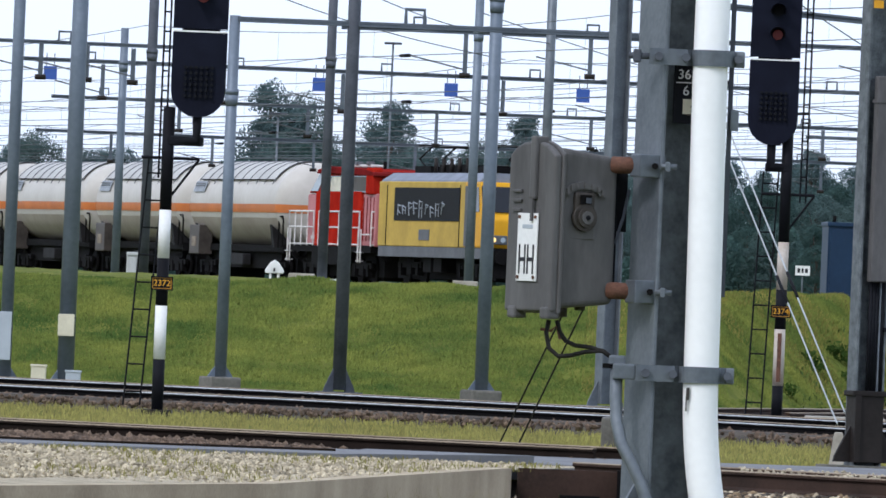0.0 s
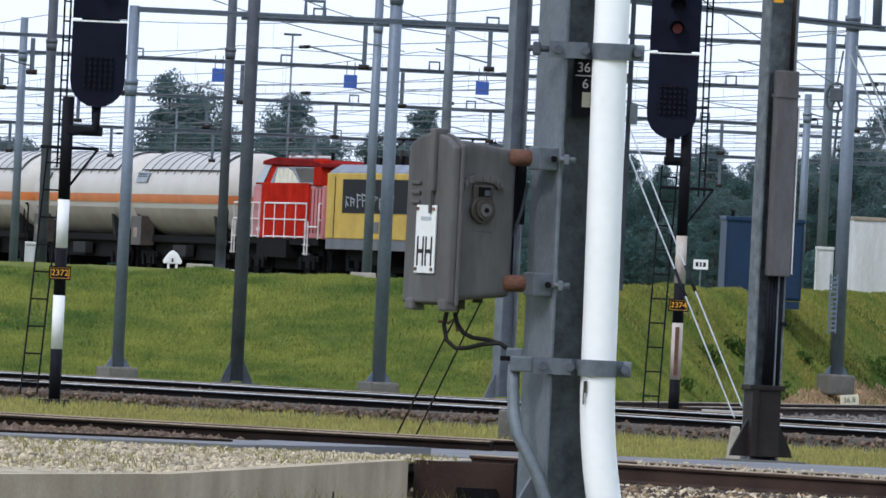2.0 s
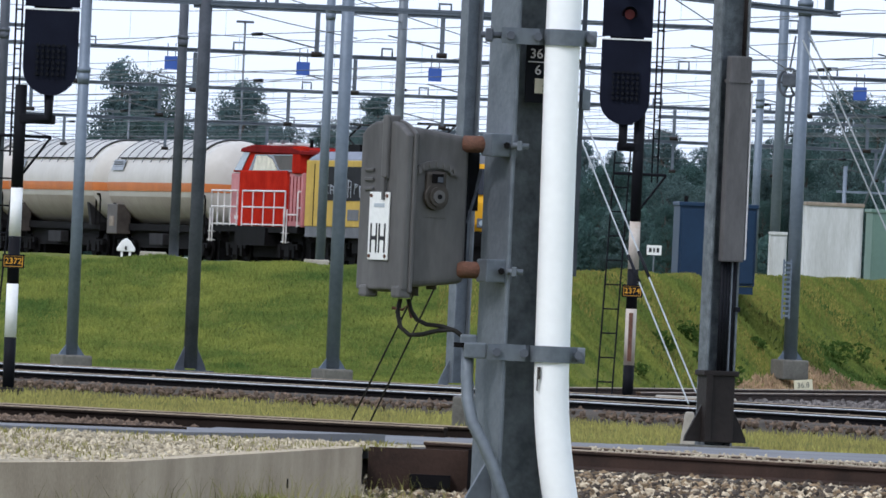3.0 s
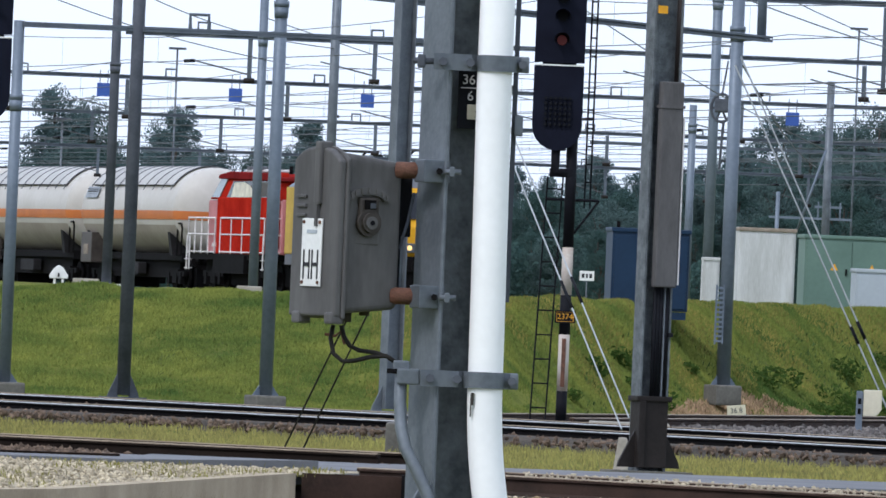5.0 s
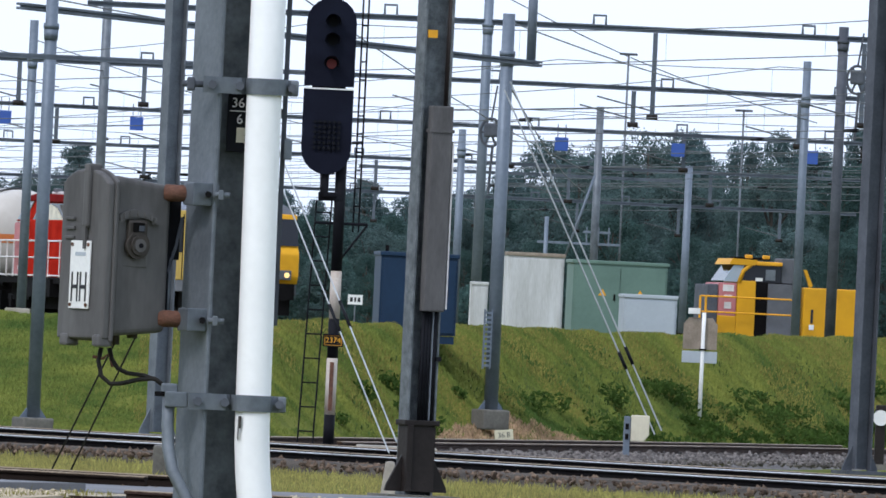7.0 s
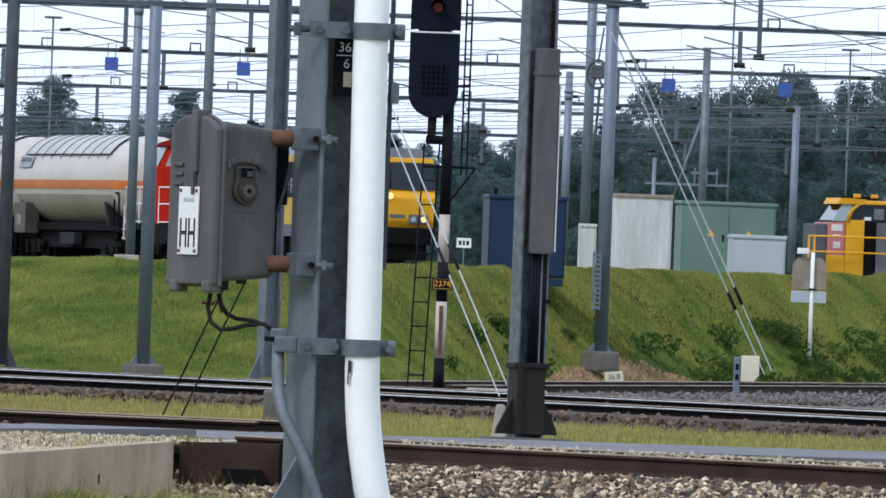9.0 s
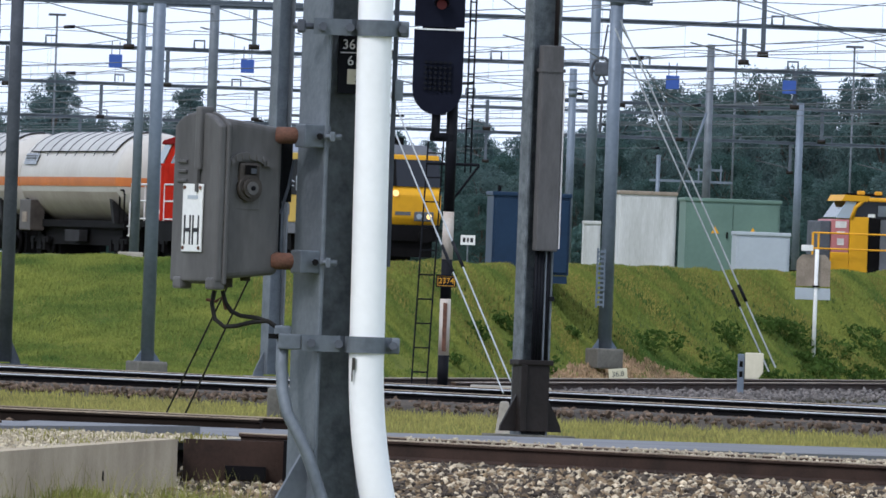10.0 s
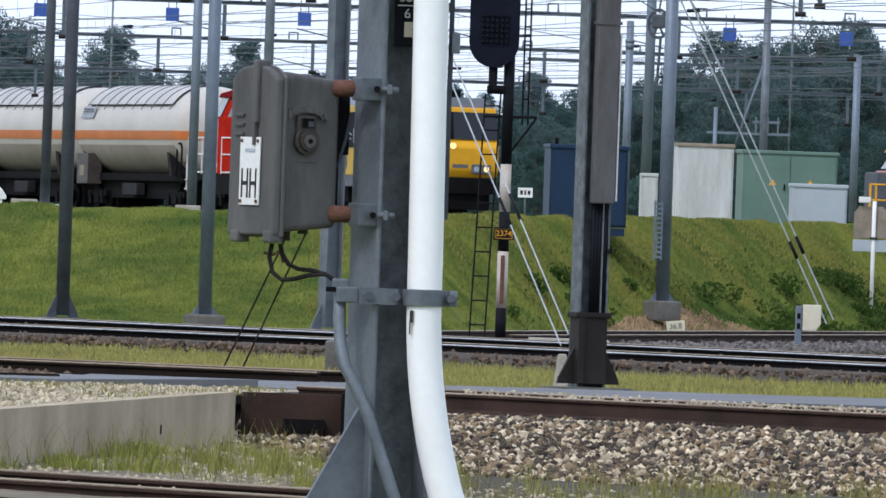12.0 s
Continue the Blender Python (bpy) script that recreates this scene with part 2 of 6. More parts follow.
def soften(bm, width, segments=2):
    bmesh.ops.remove_doubles(bm, verts=bm.verts, dist=1e-5)
    bmesh.ops.bevel(bm, geom=list(bm.edges), offset=width, segments=segments, affect="EDGES", profile=0.6, clamp_overlap=True)


def mesh_of(name, bm, material):
    bmesh.ops.recalc_face_normals(bm, faces=bm.faces)
    me = bpy.data.meshes.new(name)
    bm.to_mesh(me)
    bm.free()
    me.materials.append(material)
    return me


def part(name, bm, material, parent=None, label="", m=None):
    ob = new(name, mesh_of(name, bm, material))
    if parent is not None:
        ob.parent = parent
    if m is not None:
        ob.matrix_basis = m
    return tagged(ob, label)


def thing(name, m, label, category, group="", kind=""):
    ob = new(name)
    ob.empty_display_size = 0.2
    ob.matrix_basis = m
    return tagged(ob, label, category, group, kind)


def B():
    return bmesh.new()


def bx(name, c, s, material, parent, label="", bevel=0.0, m=None, taper=(1, 1)):
    bm = B()
    box(bm, c, s, m, taper)
    if bevel:
        soften(bm, bevel)
    return part(name, bm, material, parent, label)


def tb(name, pts, r, material, parent, label="", n=10, r_end=None):
    bm = B()
    tube(bm, pts, r, n, True, r_end)
    return part(name, bm, material, parent, label)


def words(text, size, material, parent, m, name="lettering"):
    cu = bpy.data.curves.new(name, "FONT")
    cu.body, cu.size, cu.align_x, cu.align_y, cu.extrude = text, size, "CENTER", "CENTER", 0.0015
    tmp = bpy.data.objects.new("tmp", cu)
    me = bpy.data.meshes.new_from_object(tmp)
    bpy.data.objects.remove(tmp)
    me.materials.clear()
    me.materials.append(material)
    ob = new(name, me)
    ob.parent = parent
    ob.matrix_basis = m
    return ob


# ---- ground ----
def lerp(x, xs, ys):
    return float(np.interp(x, xs, ys))


def foot(x):
    return lerp(x, (-30, -6.5, 0, 3.0, 7.6, 14), (204, 199, 197, 212, 230, 252))


def ground_z(x, y):
    low = lerp(y + 0.9 * x, (99, 108), (-0.40, -0.19))
    low += 0.10 * min(1.0, max(0.0, (-0.5 - x) / 0.9)) * (1.0 if y < 99 else 0.0)
    f = foot(x)
    if y < f:
        return low
    run = 9.0
    u = 24000 * x / (f + run)
    crest = 1.25 + (29 + 0.017 * u) * (f + run) / 24000
    if y < f + run:
        k = (y - f) / run
        k = k * k * (3 - 2 * k) * 0.35 + k * 0.65
        return low + (crest - low) * k
    return crest + (1.5 - crest) * min(1.0, (y - f - run) / 45)


def ground_h(x, y):
    return ground_z(x, y) + 0.03 * noise.noise((x * 0.7, y * 0.35, 0)) + (0.06 * noise.noise((x * 0.4, y * 0.3, 5)) + 0.07 * noise.noise((x * 1.5, y * 0.8, 2)) if y > foot(x) + 1 else 0) - 0.03


def build_ground():
    xs = sorted(set(np.round(np.concatenate([np.linspace(-16, 16, 81), np.linspace(-60, 60, 41), np.linspace(-1500, 1500, 31)]), 3)))
    ys = sorted(set(np.round(np.concatenate([np.linspace(-1500, 0, 8), np.linspace(0, 88, 12), np.linspace(88, 106, 19), np.linspace(106, 190, 22),
                                             np.linspace(190, 275, 86), np.linspace(275, 480, 21), np.linspace(480, 3000, 14)]), 3)))
    verts, faces = [], []
    for y in ys:
        for x in xs:
            verts.append((x, y, ground_h(x, y)))
    nx = len(xs)
    for j in range(len(ys) - 1):
        for i in range(nx - 1):
            faces.append((j * nx + i, j * nx + i + 1, (j + 1) * nx + i + 1, (j + 1) * nx + i))
    me = bpy.data.meshes.new("ground")
    me.from_pydata(verts, [], faces)
    for p in me.polygons:
        p.use_smooth = True
    me.materials.append(SOIL)
    return tagged(new("ground", me), "grassy rail yard ground rising to a green embankment", "ground", kind="structure")


build_ground()


def strip(name, pts, half, z0, z1, material, label, category):
    """A raised bed along a polyline, with sloping shoulders."""
    bm = B()
    rows = []
    for i, p in enumerate(pts):
        a, b = Vector(pts[max(i - 1, 0)]), Vector(pts[min(i + 1, len(pts) - 1)])
        d = (b - a).normalized()
        nrm = Vector((-d.y, d.x))
        rows.append([bm.verts.new((p[0] + nrm.x * k, p[1] + nrm.y * k, z)) for k, z in ((-half - 0.7, z0), (-half, z1), (half, z1), (half + 0.7, z0))])
    for a, b in zip(rows, rows[1:]):
        for j in range(3):
            bm.faces.new((a[j], a[j + 1], b[j + 1], b[j]))
    ob = part(name, bm, material)
    return tagged(ob, label, category, kind="structure")


RAIL_OUTLINE = ((-0.07, 0.0), (0.07, 0.0), (0.07, 0.012), (0.012, 0.03), (0.010, 0.115), (0.034, 0.128), (0.034, 0.150), (-0.034, 0.150), (-0.034, 0.128), (-0.010, 0.115), (-0.012, 0.03), (-0.07, 0.012))


def sweep(bm, pts, outline, z):
    rows = []
    for i, p in enumerate(pts):
        a, b = Vector(pts[max(i - 1, 0)]), Vector(pts[min(i + 1, len(pts) - 1)])
        d = (b - a).normalized()
        nrm = Vector((-d.y, d.x))
        rows.append([bm.verts.new((p[0] + nrm.x * k, p[1] + nrm.y * k, z + h)) for k, h in outline])
    n = len(outline)
    for a, b in zip(rows, rows[1:]):
        for j in range(n):
            bm.faces.new((a[j], a[(j + 1) % n], b[(j + 1) % n], b[j]))
    bm.faces.new(rows[0])
    bm.faces.new(rows[-1][::-1])


def offset_line(pts, k):
    out = []
    for i, p in enumerate(pts):
        a, b = Vector(pts[max(i - 1, 0)]), Vector(pts[min(i + 1, len(pts) - 1)])
        d = (b - a).normalized()
        out.append((p[0] - d.y * k, p[1] + d.x * k))
    return out


def track(pts, top, head, label, web=None, ties=0):
    """Two rails on a polyline that is the nearer rail; the other lies 1.435 m behind."""
    t = thing("railway_track", pose(0, 0, 0), label, "track", kind="structure")
    for k in (0.0, 1.505):
        line = offset_line(pts, k)
        bm = B()
        sweep(bm, line, RAIL_OUTLINE, top - 0.158)
        part("rail", bm, web or RAILRUST, t, "steel rail, web rusty brown or darkened for shade")
        bm = B()
        sweep(bm, line, ((-0.0352, 0.146), (0.0352, 0.146), (0.030, 0.154), (0.020, 0.158), (-0.020, 0.158), (-0.030, 0.154)), top - 0.158)
        # The far rail always gets the dull head, standing for a shaded rail.
        part("rail_head", bm, head if k == 0.0 else RAILOLD, t, "worn running surface of a rail")
    if ties:
        bm = B()
        box(bm, (0, 0, 0), (0.25, 2.5, 0.14))
        me = mesh_of("sleeper", bm, CONC_OLD)
        mid = offset_line(pts, 0.75)
        n = 0
        for (x0, y0), (x1, y1) in zip(mid, mid[1:]):
            ln = math.hypot(x1 - x0, y1 - y0)
            a = math.degrees(math.atan2(y1 - y0, x1 - x0))
            for i in range(int(ln / 0.62)):
                if n < ties:
                    k = i * 0.62 / ln
                    o = new("sleeper", me)
                    o.parent = t
                    o.matrix_basis = pose(x0 + (x1 - x0) * k, y0 + (y1 - y0) * k, top - 0.235, 0, 0, a)
                    n += 1
    return t


LINE0 = [(-12.0, 91.3), (-2.53, 78.4), (-0.77, 76.0), (9.0, 62.7)]
LINE1N = [(-1.1, 107.9), (0.09, 106.6), (3.39, 102.9), (12.0, 93.3)]
LINE1F = [(-14.0, 126.7), (-3.9, 120.4), (-1.05, 118.62)]
LINE2N = [(-16.0, 169.5), (-5.17, 159.3), (-1.21, 155.2), (0.09, 153.0), (4.79, 145.9), (12.0, 135.0)]
LINE2F = [(-16.0, 180.5), (-5.56, 171.1), (0.1, 163.4), (5.13, 156.5), (12.0, 147.5)]
LINE3 = [(0.9, 171.5), (2.19, 177.7), (6.48, 197.8), (10.5, 214.0)]

strip("ballast_bed_1", offset_line(LINE1F, 0.75), 1.6, -0.22, -0.14, BALLAST, "brown ballast bed under the rails", "ballast")
strip("ballast_bed_2", offset_line(LINE2N, 0.75), 2.2, -0.3, -0.085, BALLAST, "rust-brown ballast bed under bright rails", "ballast")
strip("ballast_bed_3", offset_line(LINE2F, 0.75), 2.2, -0.3, -0.088, BALLAST, "rust-brown ballast bed under bright rails", "ballast")
strip("ballast_bed_4", offset_line(LINE3, 0.75), 3.2, -0.3, -0.125, BALLAST_GREY, "grey ballast bed of a siding", "ballast")
strip("ballast_bed_5", offset_line(LINE1N, 0.75), 1.4, -0.4, -0.165, BALLAST, "pale ballast bed of the near siding", "ballast")
strip("ballast_bed_6", offset_line(LINE0, 0.75), 1.2, -0.5, -0.40, BALLAST, "weedy ballast of the closest track", "ballast")
track(LINE0, -0.25, RAILOLD, "rusty little-used track with weeds along it", ties=30)
track(LINE1N, 0.0, RAILOLD, "brown rusty track ending at a concrete wall", ties=26)
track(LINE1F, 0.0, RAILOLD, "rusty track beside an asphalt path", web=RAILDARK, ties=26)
# main line webs are near-black: shade under the heads put into the colour
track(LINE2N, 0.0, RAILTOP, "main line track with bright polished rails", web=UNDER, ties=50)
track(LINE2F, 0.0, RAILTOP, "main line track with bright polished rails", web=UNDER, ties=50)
track(LINE3, 0.0, RAILOLD, "rusty siding curving along the embankment foot", ties=60)

# end of a turnout rail lying in the chippings
bm = B()
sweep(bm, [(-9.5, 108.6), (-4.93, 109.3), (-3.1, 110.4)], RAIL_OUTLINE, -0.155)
tagged(part("railway_track", bm, RAILDARK), "single dark rail end lying in chippings", "track", kind="structure")

# asphalt before the turnout rail
bm = B()
prism(bm, ((-9.5, 106.3), (-4.93, 107.2), (-3.0, 108.4), (-1.5, 112.95), (-2.9, 112.95), (-3.0, 110.2), (-4.93, 109.1), (-9.5, 108.4)), 0.2, "z", -0.122)
tagged(part("pavement", bm, ASPHALT), "grey asphalt strip beside a rail end", "path", kind="structure")

# asphalt path between the rusty tracks
PATH = [(-14.0, 114.0), (-3.6, 112.6), (-0.8, 113.0), (3.8, 115.4), (9.0, 117.5)]
bm = B()
sweep(bm, PATH, ((0.0, -0.3), (5.4, -0.3), (5.4, -0.09), (0.0, -0.09)), 0.0)
tagged(part("pavement", bm, ASPHALT), "smooth grey asphalt path between two tracks", "path", kind="structure")


# ---- near concrete edge and rusty end of the track ----
def near_wall():
    t = thing("retaining_wall", pose(0, 0, 0), "stained low concrete wall holding back pale chippings", "wall", kind="structure")
    bm = B()
    sweep(bm, [(-8.3, 63.0), (-2.74, 85.0), (-1.46, 98.0)], ((0.0, -0.75), (0.16, -0.75), (0.16, 0.05), (0.0, 0.05)), 0.0)
    part("wall_slab", bm, WALLTAN, t)
    bm = B()
    tube(bm, [(-1.96, 93.5, -0.17), (-1.895, 93.5, -0.17)], 0.035, 12)
    part("drain_hole", bm, UNDER, t, "dark round drain hole")
    bm = B()
    prism(bm, ((-1.44, -0.28), (-0.6, -0.28), (-0.6, 0.035), (-1.44, 0.035)), 0.08, "y", 99.6)
    part("end_plate", bm, RAILRUST, t, "rusty brown steel plate")
    # black boxes standing in for the shade of an open hole
    bm = B()
    box(bm, (-0.68, 99.45, -0.1), (0.05, 0.2, 0.3))
    box(bm, (-0.98, 99.5, -0.2), (0.3, 0.12, 0.1))
    part("dark_hole_block", bm, UNDER, t)
    # chippings kept behind the wall
    bm = B()
    vs = [bm.verts.new(v) for v in ((-2.84, 85.1, 0.03), (-1.55, 98.1, 0.03), (-1.2, 107.4, -0.05), (-0.8, 112.9, -0.095), (-3.6, 112.5, -0.095), (-14, 113.9, -0.095), (-14, 64.0, 0.03), (-8.42, 63.1, 0.03))]
    bm.faces.new(vs)
    tagged(part("gravel_area", bm, PALE), "pale weedy chippings behind a low wall", "gravel", kind="structure")


near_wall()


# ---- masts and gantries ----
def h_outline(w, d, th=0.018, web=0.014, shift=0.0):
    a, b, c, e = w / 2, w / 2 - th, d / 2, web / 2
    return ((-a, -c), (-b, -c), (-b, shift - e), (b, shift - e), (b, -c), (a, -c), (a, c), (b, c), (b, shift + e), (-b, shift + e), (-b, c), (-a, c))


def catenary_mast(x, y, z0, z1, w, material, label, base="block", turn=20.0, block=0.46, collar=0.0):
    t = thing("catenary_mast", pose(x, y, z0, 0, 0, turn), label, "mast", "overhead line masts")
    bm = B()
    if base == "gusset" and w > 0.18:
        prism(bm, h_outline(w, w), z1 - z0, "z", (z1 - z0) / 2)
    else:
        tube(bm, [(0, 0, 0), (0, 0, z1 - z0)], w * 0.56, 16, True, w * 0.5)
        if collar:
            bm2 = B()
            tube(bm2, [(0, 0, collar - z0 - 0.06), (0, 0, collar - z0 + 0.02)], w * 0.64, 16)
            tube(bm2, [(0, 0, collar - z0 - 0.22), (0, 0, collar - z0 - 0.06)], w * 0.56, 16, True, w * 0.61)
            part("collar", bm2, material, t, "bolted flange collar")
    part("post", bm, material, t)
    if base == "block":
        wide = block > 0.5
        bx("foundation", (0, 0, -0.06 if wide else -0.16), (block, 0.46, 0.32), WHITE if wide else CONC_OLD, t, "broad white-painted footing" if wide else "stained concrete footing", 0.03)
        for s in (-1, 1):
            bm = B()
            prism(bm, ((s * w / 2, 0.0), (s * (w / 2 + 0.12), 0.0), (s * w / 2, 0.16)), 0.02, "y")
            part("gusset", bm, material, t)
    if base == "gusset":
        for s in (-1, 1):
            bm = B()
            prism(bm, ((s * w / 2, -0.05), (s * (w / 2 + 0.16), -0.05), (s * (w / 2 + 0.14), 0.03), (s * w / 2, 0.32)), 0.025, "y")
            part("gusset", bm, material, t)
        bx("base_plate", (0, 0, -0.05), (w + 0.4, w + 0.2, 0.05), material, t)
    return t


MASTS = [
    (-3.342, 192.0, -0.018, 6.28, 0.172, GALV_BLUE, "block", 25), (-1.523, 185.0, -0.09, 8.2, 0.235, GALV, "gusset", 25),
    (-5.30, 190.0, -0.085, 8.4, 0.17, GALV_DARK, "gusset", 25), (-6.97, 190.0, 0.03, 5.1, 0.15, GALV_BLUE, "block", 25),
    (-8.90, 185.0, -0.08, 8.4, 0.205, GALV_BLUE, "block", 25), (-9.73, 185.0, -0.08, 8.4, 0.15, GALV_BLUE, "block", 25), (3.491, 214.5, 0.302, 6.57, 0.197, GALV_BLUE, "block", 25),
    (8.12, 186.0, -0.15, 8.4, 0.245, GALV_DARK, "gusset", 25),
    (-5.6, 300.0, 1.42, 8.05, 0.19, GALV_BLUE, "block", 25), (-4.0, 300.0, 1.45, 9.6, 0.20, GALV, "block", 25),
    (4.37, 330.0, 1.45, 6.57, 0.18, GALV_BLUE, "block", 25), (4.28, 290.0, 1.45, 9.6, 0.20, GALV_BLUE, "block", 25),
    (7.70, 330.0, 1.45, 7.28, 0.18, GALV, "block", 25), (11.43, 380.0, 1.45, 6.65, 0.2, GALV_BLUE, "block", 25),
    (11.53, 300.0, 1.45, 7.95, 0.175, GALV_BLUE, "block", 25), (11.89, 290.0, 1.45, 8.5, 0.21, GALV_DARK, "block", 25),
    (-13.43, 300.0, 1.42, 6.95, 0.17, GALV_BLUE, "block", 25), (-12.38, 290.0, 1.40, 9.6, 0.20, GALV_DARK, "block", 25),
    (-8.55, 290.0, 1.48, 9.6, 0.19, GALV_DARK, "block", 25)]
COLLARS = {-3.342: 5.55, 3.491: 5.96, -6.97: 4.05, -5.6: 7.2, 4.28: 8.2, 11.53: 7.15, 11.89: 8.2, -12.38: 6.3, -13.43: 6.2, 4.37: 6.1, -8.55: 6.3}
for x, y, z0, z1, w, m, base, turn in MASTS:
    tone = {GALV: "silver galvanised", GALV_BLUE: "bluish-grey galvanised", GALV_DARK: "dark weathered"}[m]
    where = "on a concrete footing on the embankment" if z0 > 1 else ("bolted down with gussets beside the track" if base == "gusset" else "on a concrete footing beside the track")
    catenary_mast(x, y, z0, z1, w, m, f"{tone} steel mast {where}", base, turn, 0.62 if x == -8.55 else 0.46, COLLARS.get(x, 0.0))


def gantry(name, x0, x1, y0, y1, z0, z1, h, label, loops=3.9, posts=(), material=None):
    """A cross beam with small loops on top and hangers below."""
    material = material or GALV_BEAM
    t = thing(name, pose(0, 0, 0), label, "gantry", "overhead line gantries")
    bm = B()
    d = Vector((x1 - x0, y1 - y0, z1 - z0))
    ln, a = d.length, math.atan2(d.y, d.x)
    rot = Matrix.Rotation(a, 3, "Z")
    for dz in (-h / 2 + 0.015, h / 2 - 0.015):
        box(bm, ((x0 + x1) / 2, (y0 + y1) / 2, (z0 + z1) / 2 + dz), (ln, 0.12, 0.035), rot)
    box(bm, ((x0 + x1) / 2, (y0 + y1) / 2, (z0 + z1) / 2), (ln, 0.02, h - 0.05), rot)
    part("beam", bm, material, t)
    n = int(ln / loops)
    for i in range(n):
        k = (i + 0.45) / n
        p = Vector((x0, y0, z0)) + d * k
        tb("loop", [p + Vector(v) for v in ((-0.13, 0, h / 2), (-0.13, 0, h / 2 + 0.2), (0.13, 0, h / 2 + 0.2), (0.13, 0, h / 2))], 0.028, material, t, n=6)
    for k, drop in posts:
        p = Vector((x0, y0, z0)) + d * k
        hg = bx("hanger", (p.x, p.y, p.z - h / 2 - drop / 2), (0.1, 0.1, drop), material, t)
        tb("arm", [(p.x, p.y, p.z - drop - h / 2 + 0.08), (p.x - 1.2, p.y - 0.3, p.z - drop - h / 2 + 0.34)], 0.018, WIRE, hg, "thin registration arm", 5)
        tb("insulator", [(p.x - 0.12, p.y, p.z - drop - h / 2 - 0.05), (p.x + 0.12, p.y, p.z - drop - h / 2 - 0.05)], 0.06, BROWN_STEEL, hg, "dark ribbed insulator", n=8)
    return t


gantry("portal_gantry", -3.795, 3.995, 192, 214.5, 5.59, 6.0, 0.09, "bluish steel cross beam between two masts", 20)
gantry("portal_gantry", -7.02, -1.3, 190, 190, 5.05, 5.05, 0.07, "bluish steel cross beam between two masts", 3.0)
gantry("portal_gantry", -4.3, 13.6, 290, 290, 8.27, 8.22, 0.12, "long grey cross beam with hangers over the yard", 3.85, ((0.22, 1.6), (0.68, 1.75), (0.93, 1.7)))
gantry("portal_gantry", -8.7, 14.5, 302, 302, 7.25, 7.18, 0.10, "long grey cross beam with hangers over the yard", 3.6, ((0.12, 0.9), (0.24, 0.8), (0.37, 0.8), (0.53, 0.7), (0.71, 0.7), (0.87, 1.0)))
gantry("portal_gantry", -18, 16, 345, 345, 6.90, 6.95, 0.10, "long grey cross beam with hangers over the yard", 3.6, ((0.06, 0.8), (0.15, 0.8), (0.24, 0.9), (0.36, 0.8), (0.45, 0.9), (0.56, 0.8), (0.7, 0.9), (0.83, 0.8)))
gantry("portal_gantry", -20, 18, 400, 400, 6.80, 6.7, 0.10, "far grey cross beam over the yard", 3.2, ((0.1, 0.8), (0.2, 0.8), (0.3, 0.9), (0.42, 0.8), (0.5, 0.9), (0.6, 0.8), (0.75, 0.9), (0.86, 0.8)))
gantry("portal_gantry", -24, 20, 470, 470, 6.55, 6.5, 0.11, "far grey cross beam over the yard", 3.0, tuple((0.06 + 0.08 * i, 0.9) for i in range(12)))
gantry("portal_gantry", 1.9, 9.8, 331, 331, 5.6, 5.54, 0.07, "thin grey cross beam between two masts", 30)
gantry("portal_gantry", -17.0, -11.9, 299, 299, 6.60, 6.50, 0.08, "grey cross beam between two masts", 3.4, ((0.15, 0.7), (0.35, 0.7), (0.55, 0.7), (0.75, 0.7)))


def wires():
    rnd = random.Random(5)
    a = radians(14)
    d = Vector((-math.sin(a), math.cos(a), 0))
    for i in range(15):
        x0 = -30 + i * 4.3 + rnd.uniform(-0.6, 0.6)
        p0 = Vector((x0 + 45, 205, 0))
        t = thing("overhead_wire", pose(0, 0, 0), "dark contact wire and messenger above a track", "wire", "overhead wires")
        z = 6.15 + rnd.uniform(-0.2, 0.5)
        tb("contact_wire", [p0 + Vector((0, 0, z)), p0 + d * 420 + Vector((0, 0, z + 0.1))], 0.010, WIRE, t, n=5)
        pts = []
        for k in range(85):
            s = k * 5.0
            q = (s % 60) / 60
            pts.append(p0 + d * s + Vector((0, 0, z + 0.55 + 0.42 * (2 * q - 1) ** 2)))
        tb("messenger_wire", pts, 0.009, WIRE, t, n=5)
        for k in range(1, 84, 2):
            tb("dropper", [pts[k], Vector((pts[k].x, pts[k].y, z + 0.1 * k * 5 / 420))], 0.004, WIRE, t, n=4)
        for s in (rnd.uniform(60, 100), rnd.uniform(120, 170), rnd.uniform(190, 260)):
            q = p0 + d * s + Vector((0, 0, z + 0.1 * s / 420))
            tb("insulator", [q - d * 0.45, q + d * 0.45], 0.038, BLACK, t, "dark wire insulator", 8)
    for x0, y0, z0, x1, y1, z1 in ((-3.4, 200, 6.1, 3.3, 290, 7.9), (3.56, 214.5, 6.43, 12, 300, 7.0), (4.2, 290, 9.0, 11.8, 300, 6.6), (-12, 290, 8.4, -5, 300, 6.6),
                                   (-8.5, 290, 8.0, -4, 300, 7.0), (-5.5, 300, 7.6, 4, 345, 6.2), (-1.5, 185, 7.0, 8, 345, 5.8), (3.57, 214.5, 5.4, 9, 400, 6.0)):
        t = thing("span_wire", pose(0, 0, 0), "thin dark span wire between masts", "wire", "overhead wires")
        pts = [Vector((x0, y0, z0)).lerp(Vector((x1, y1, z1)), k / 10) - Vector((0, 0, 0.25 * math.sin(math.pi * k / 10))) for k in range(11)]
        tb("strand", pts, 0.012, WIRE, t, n=5)


wires()
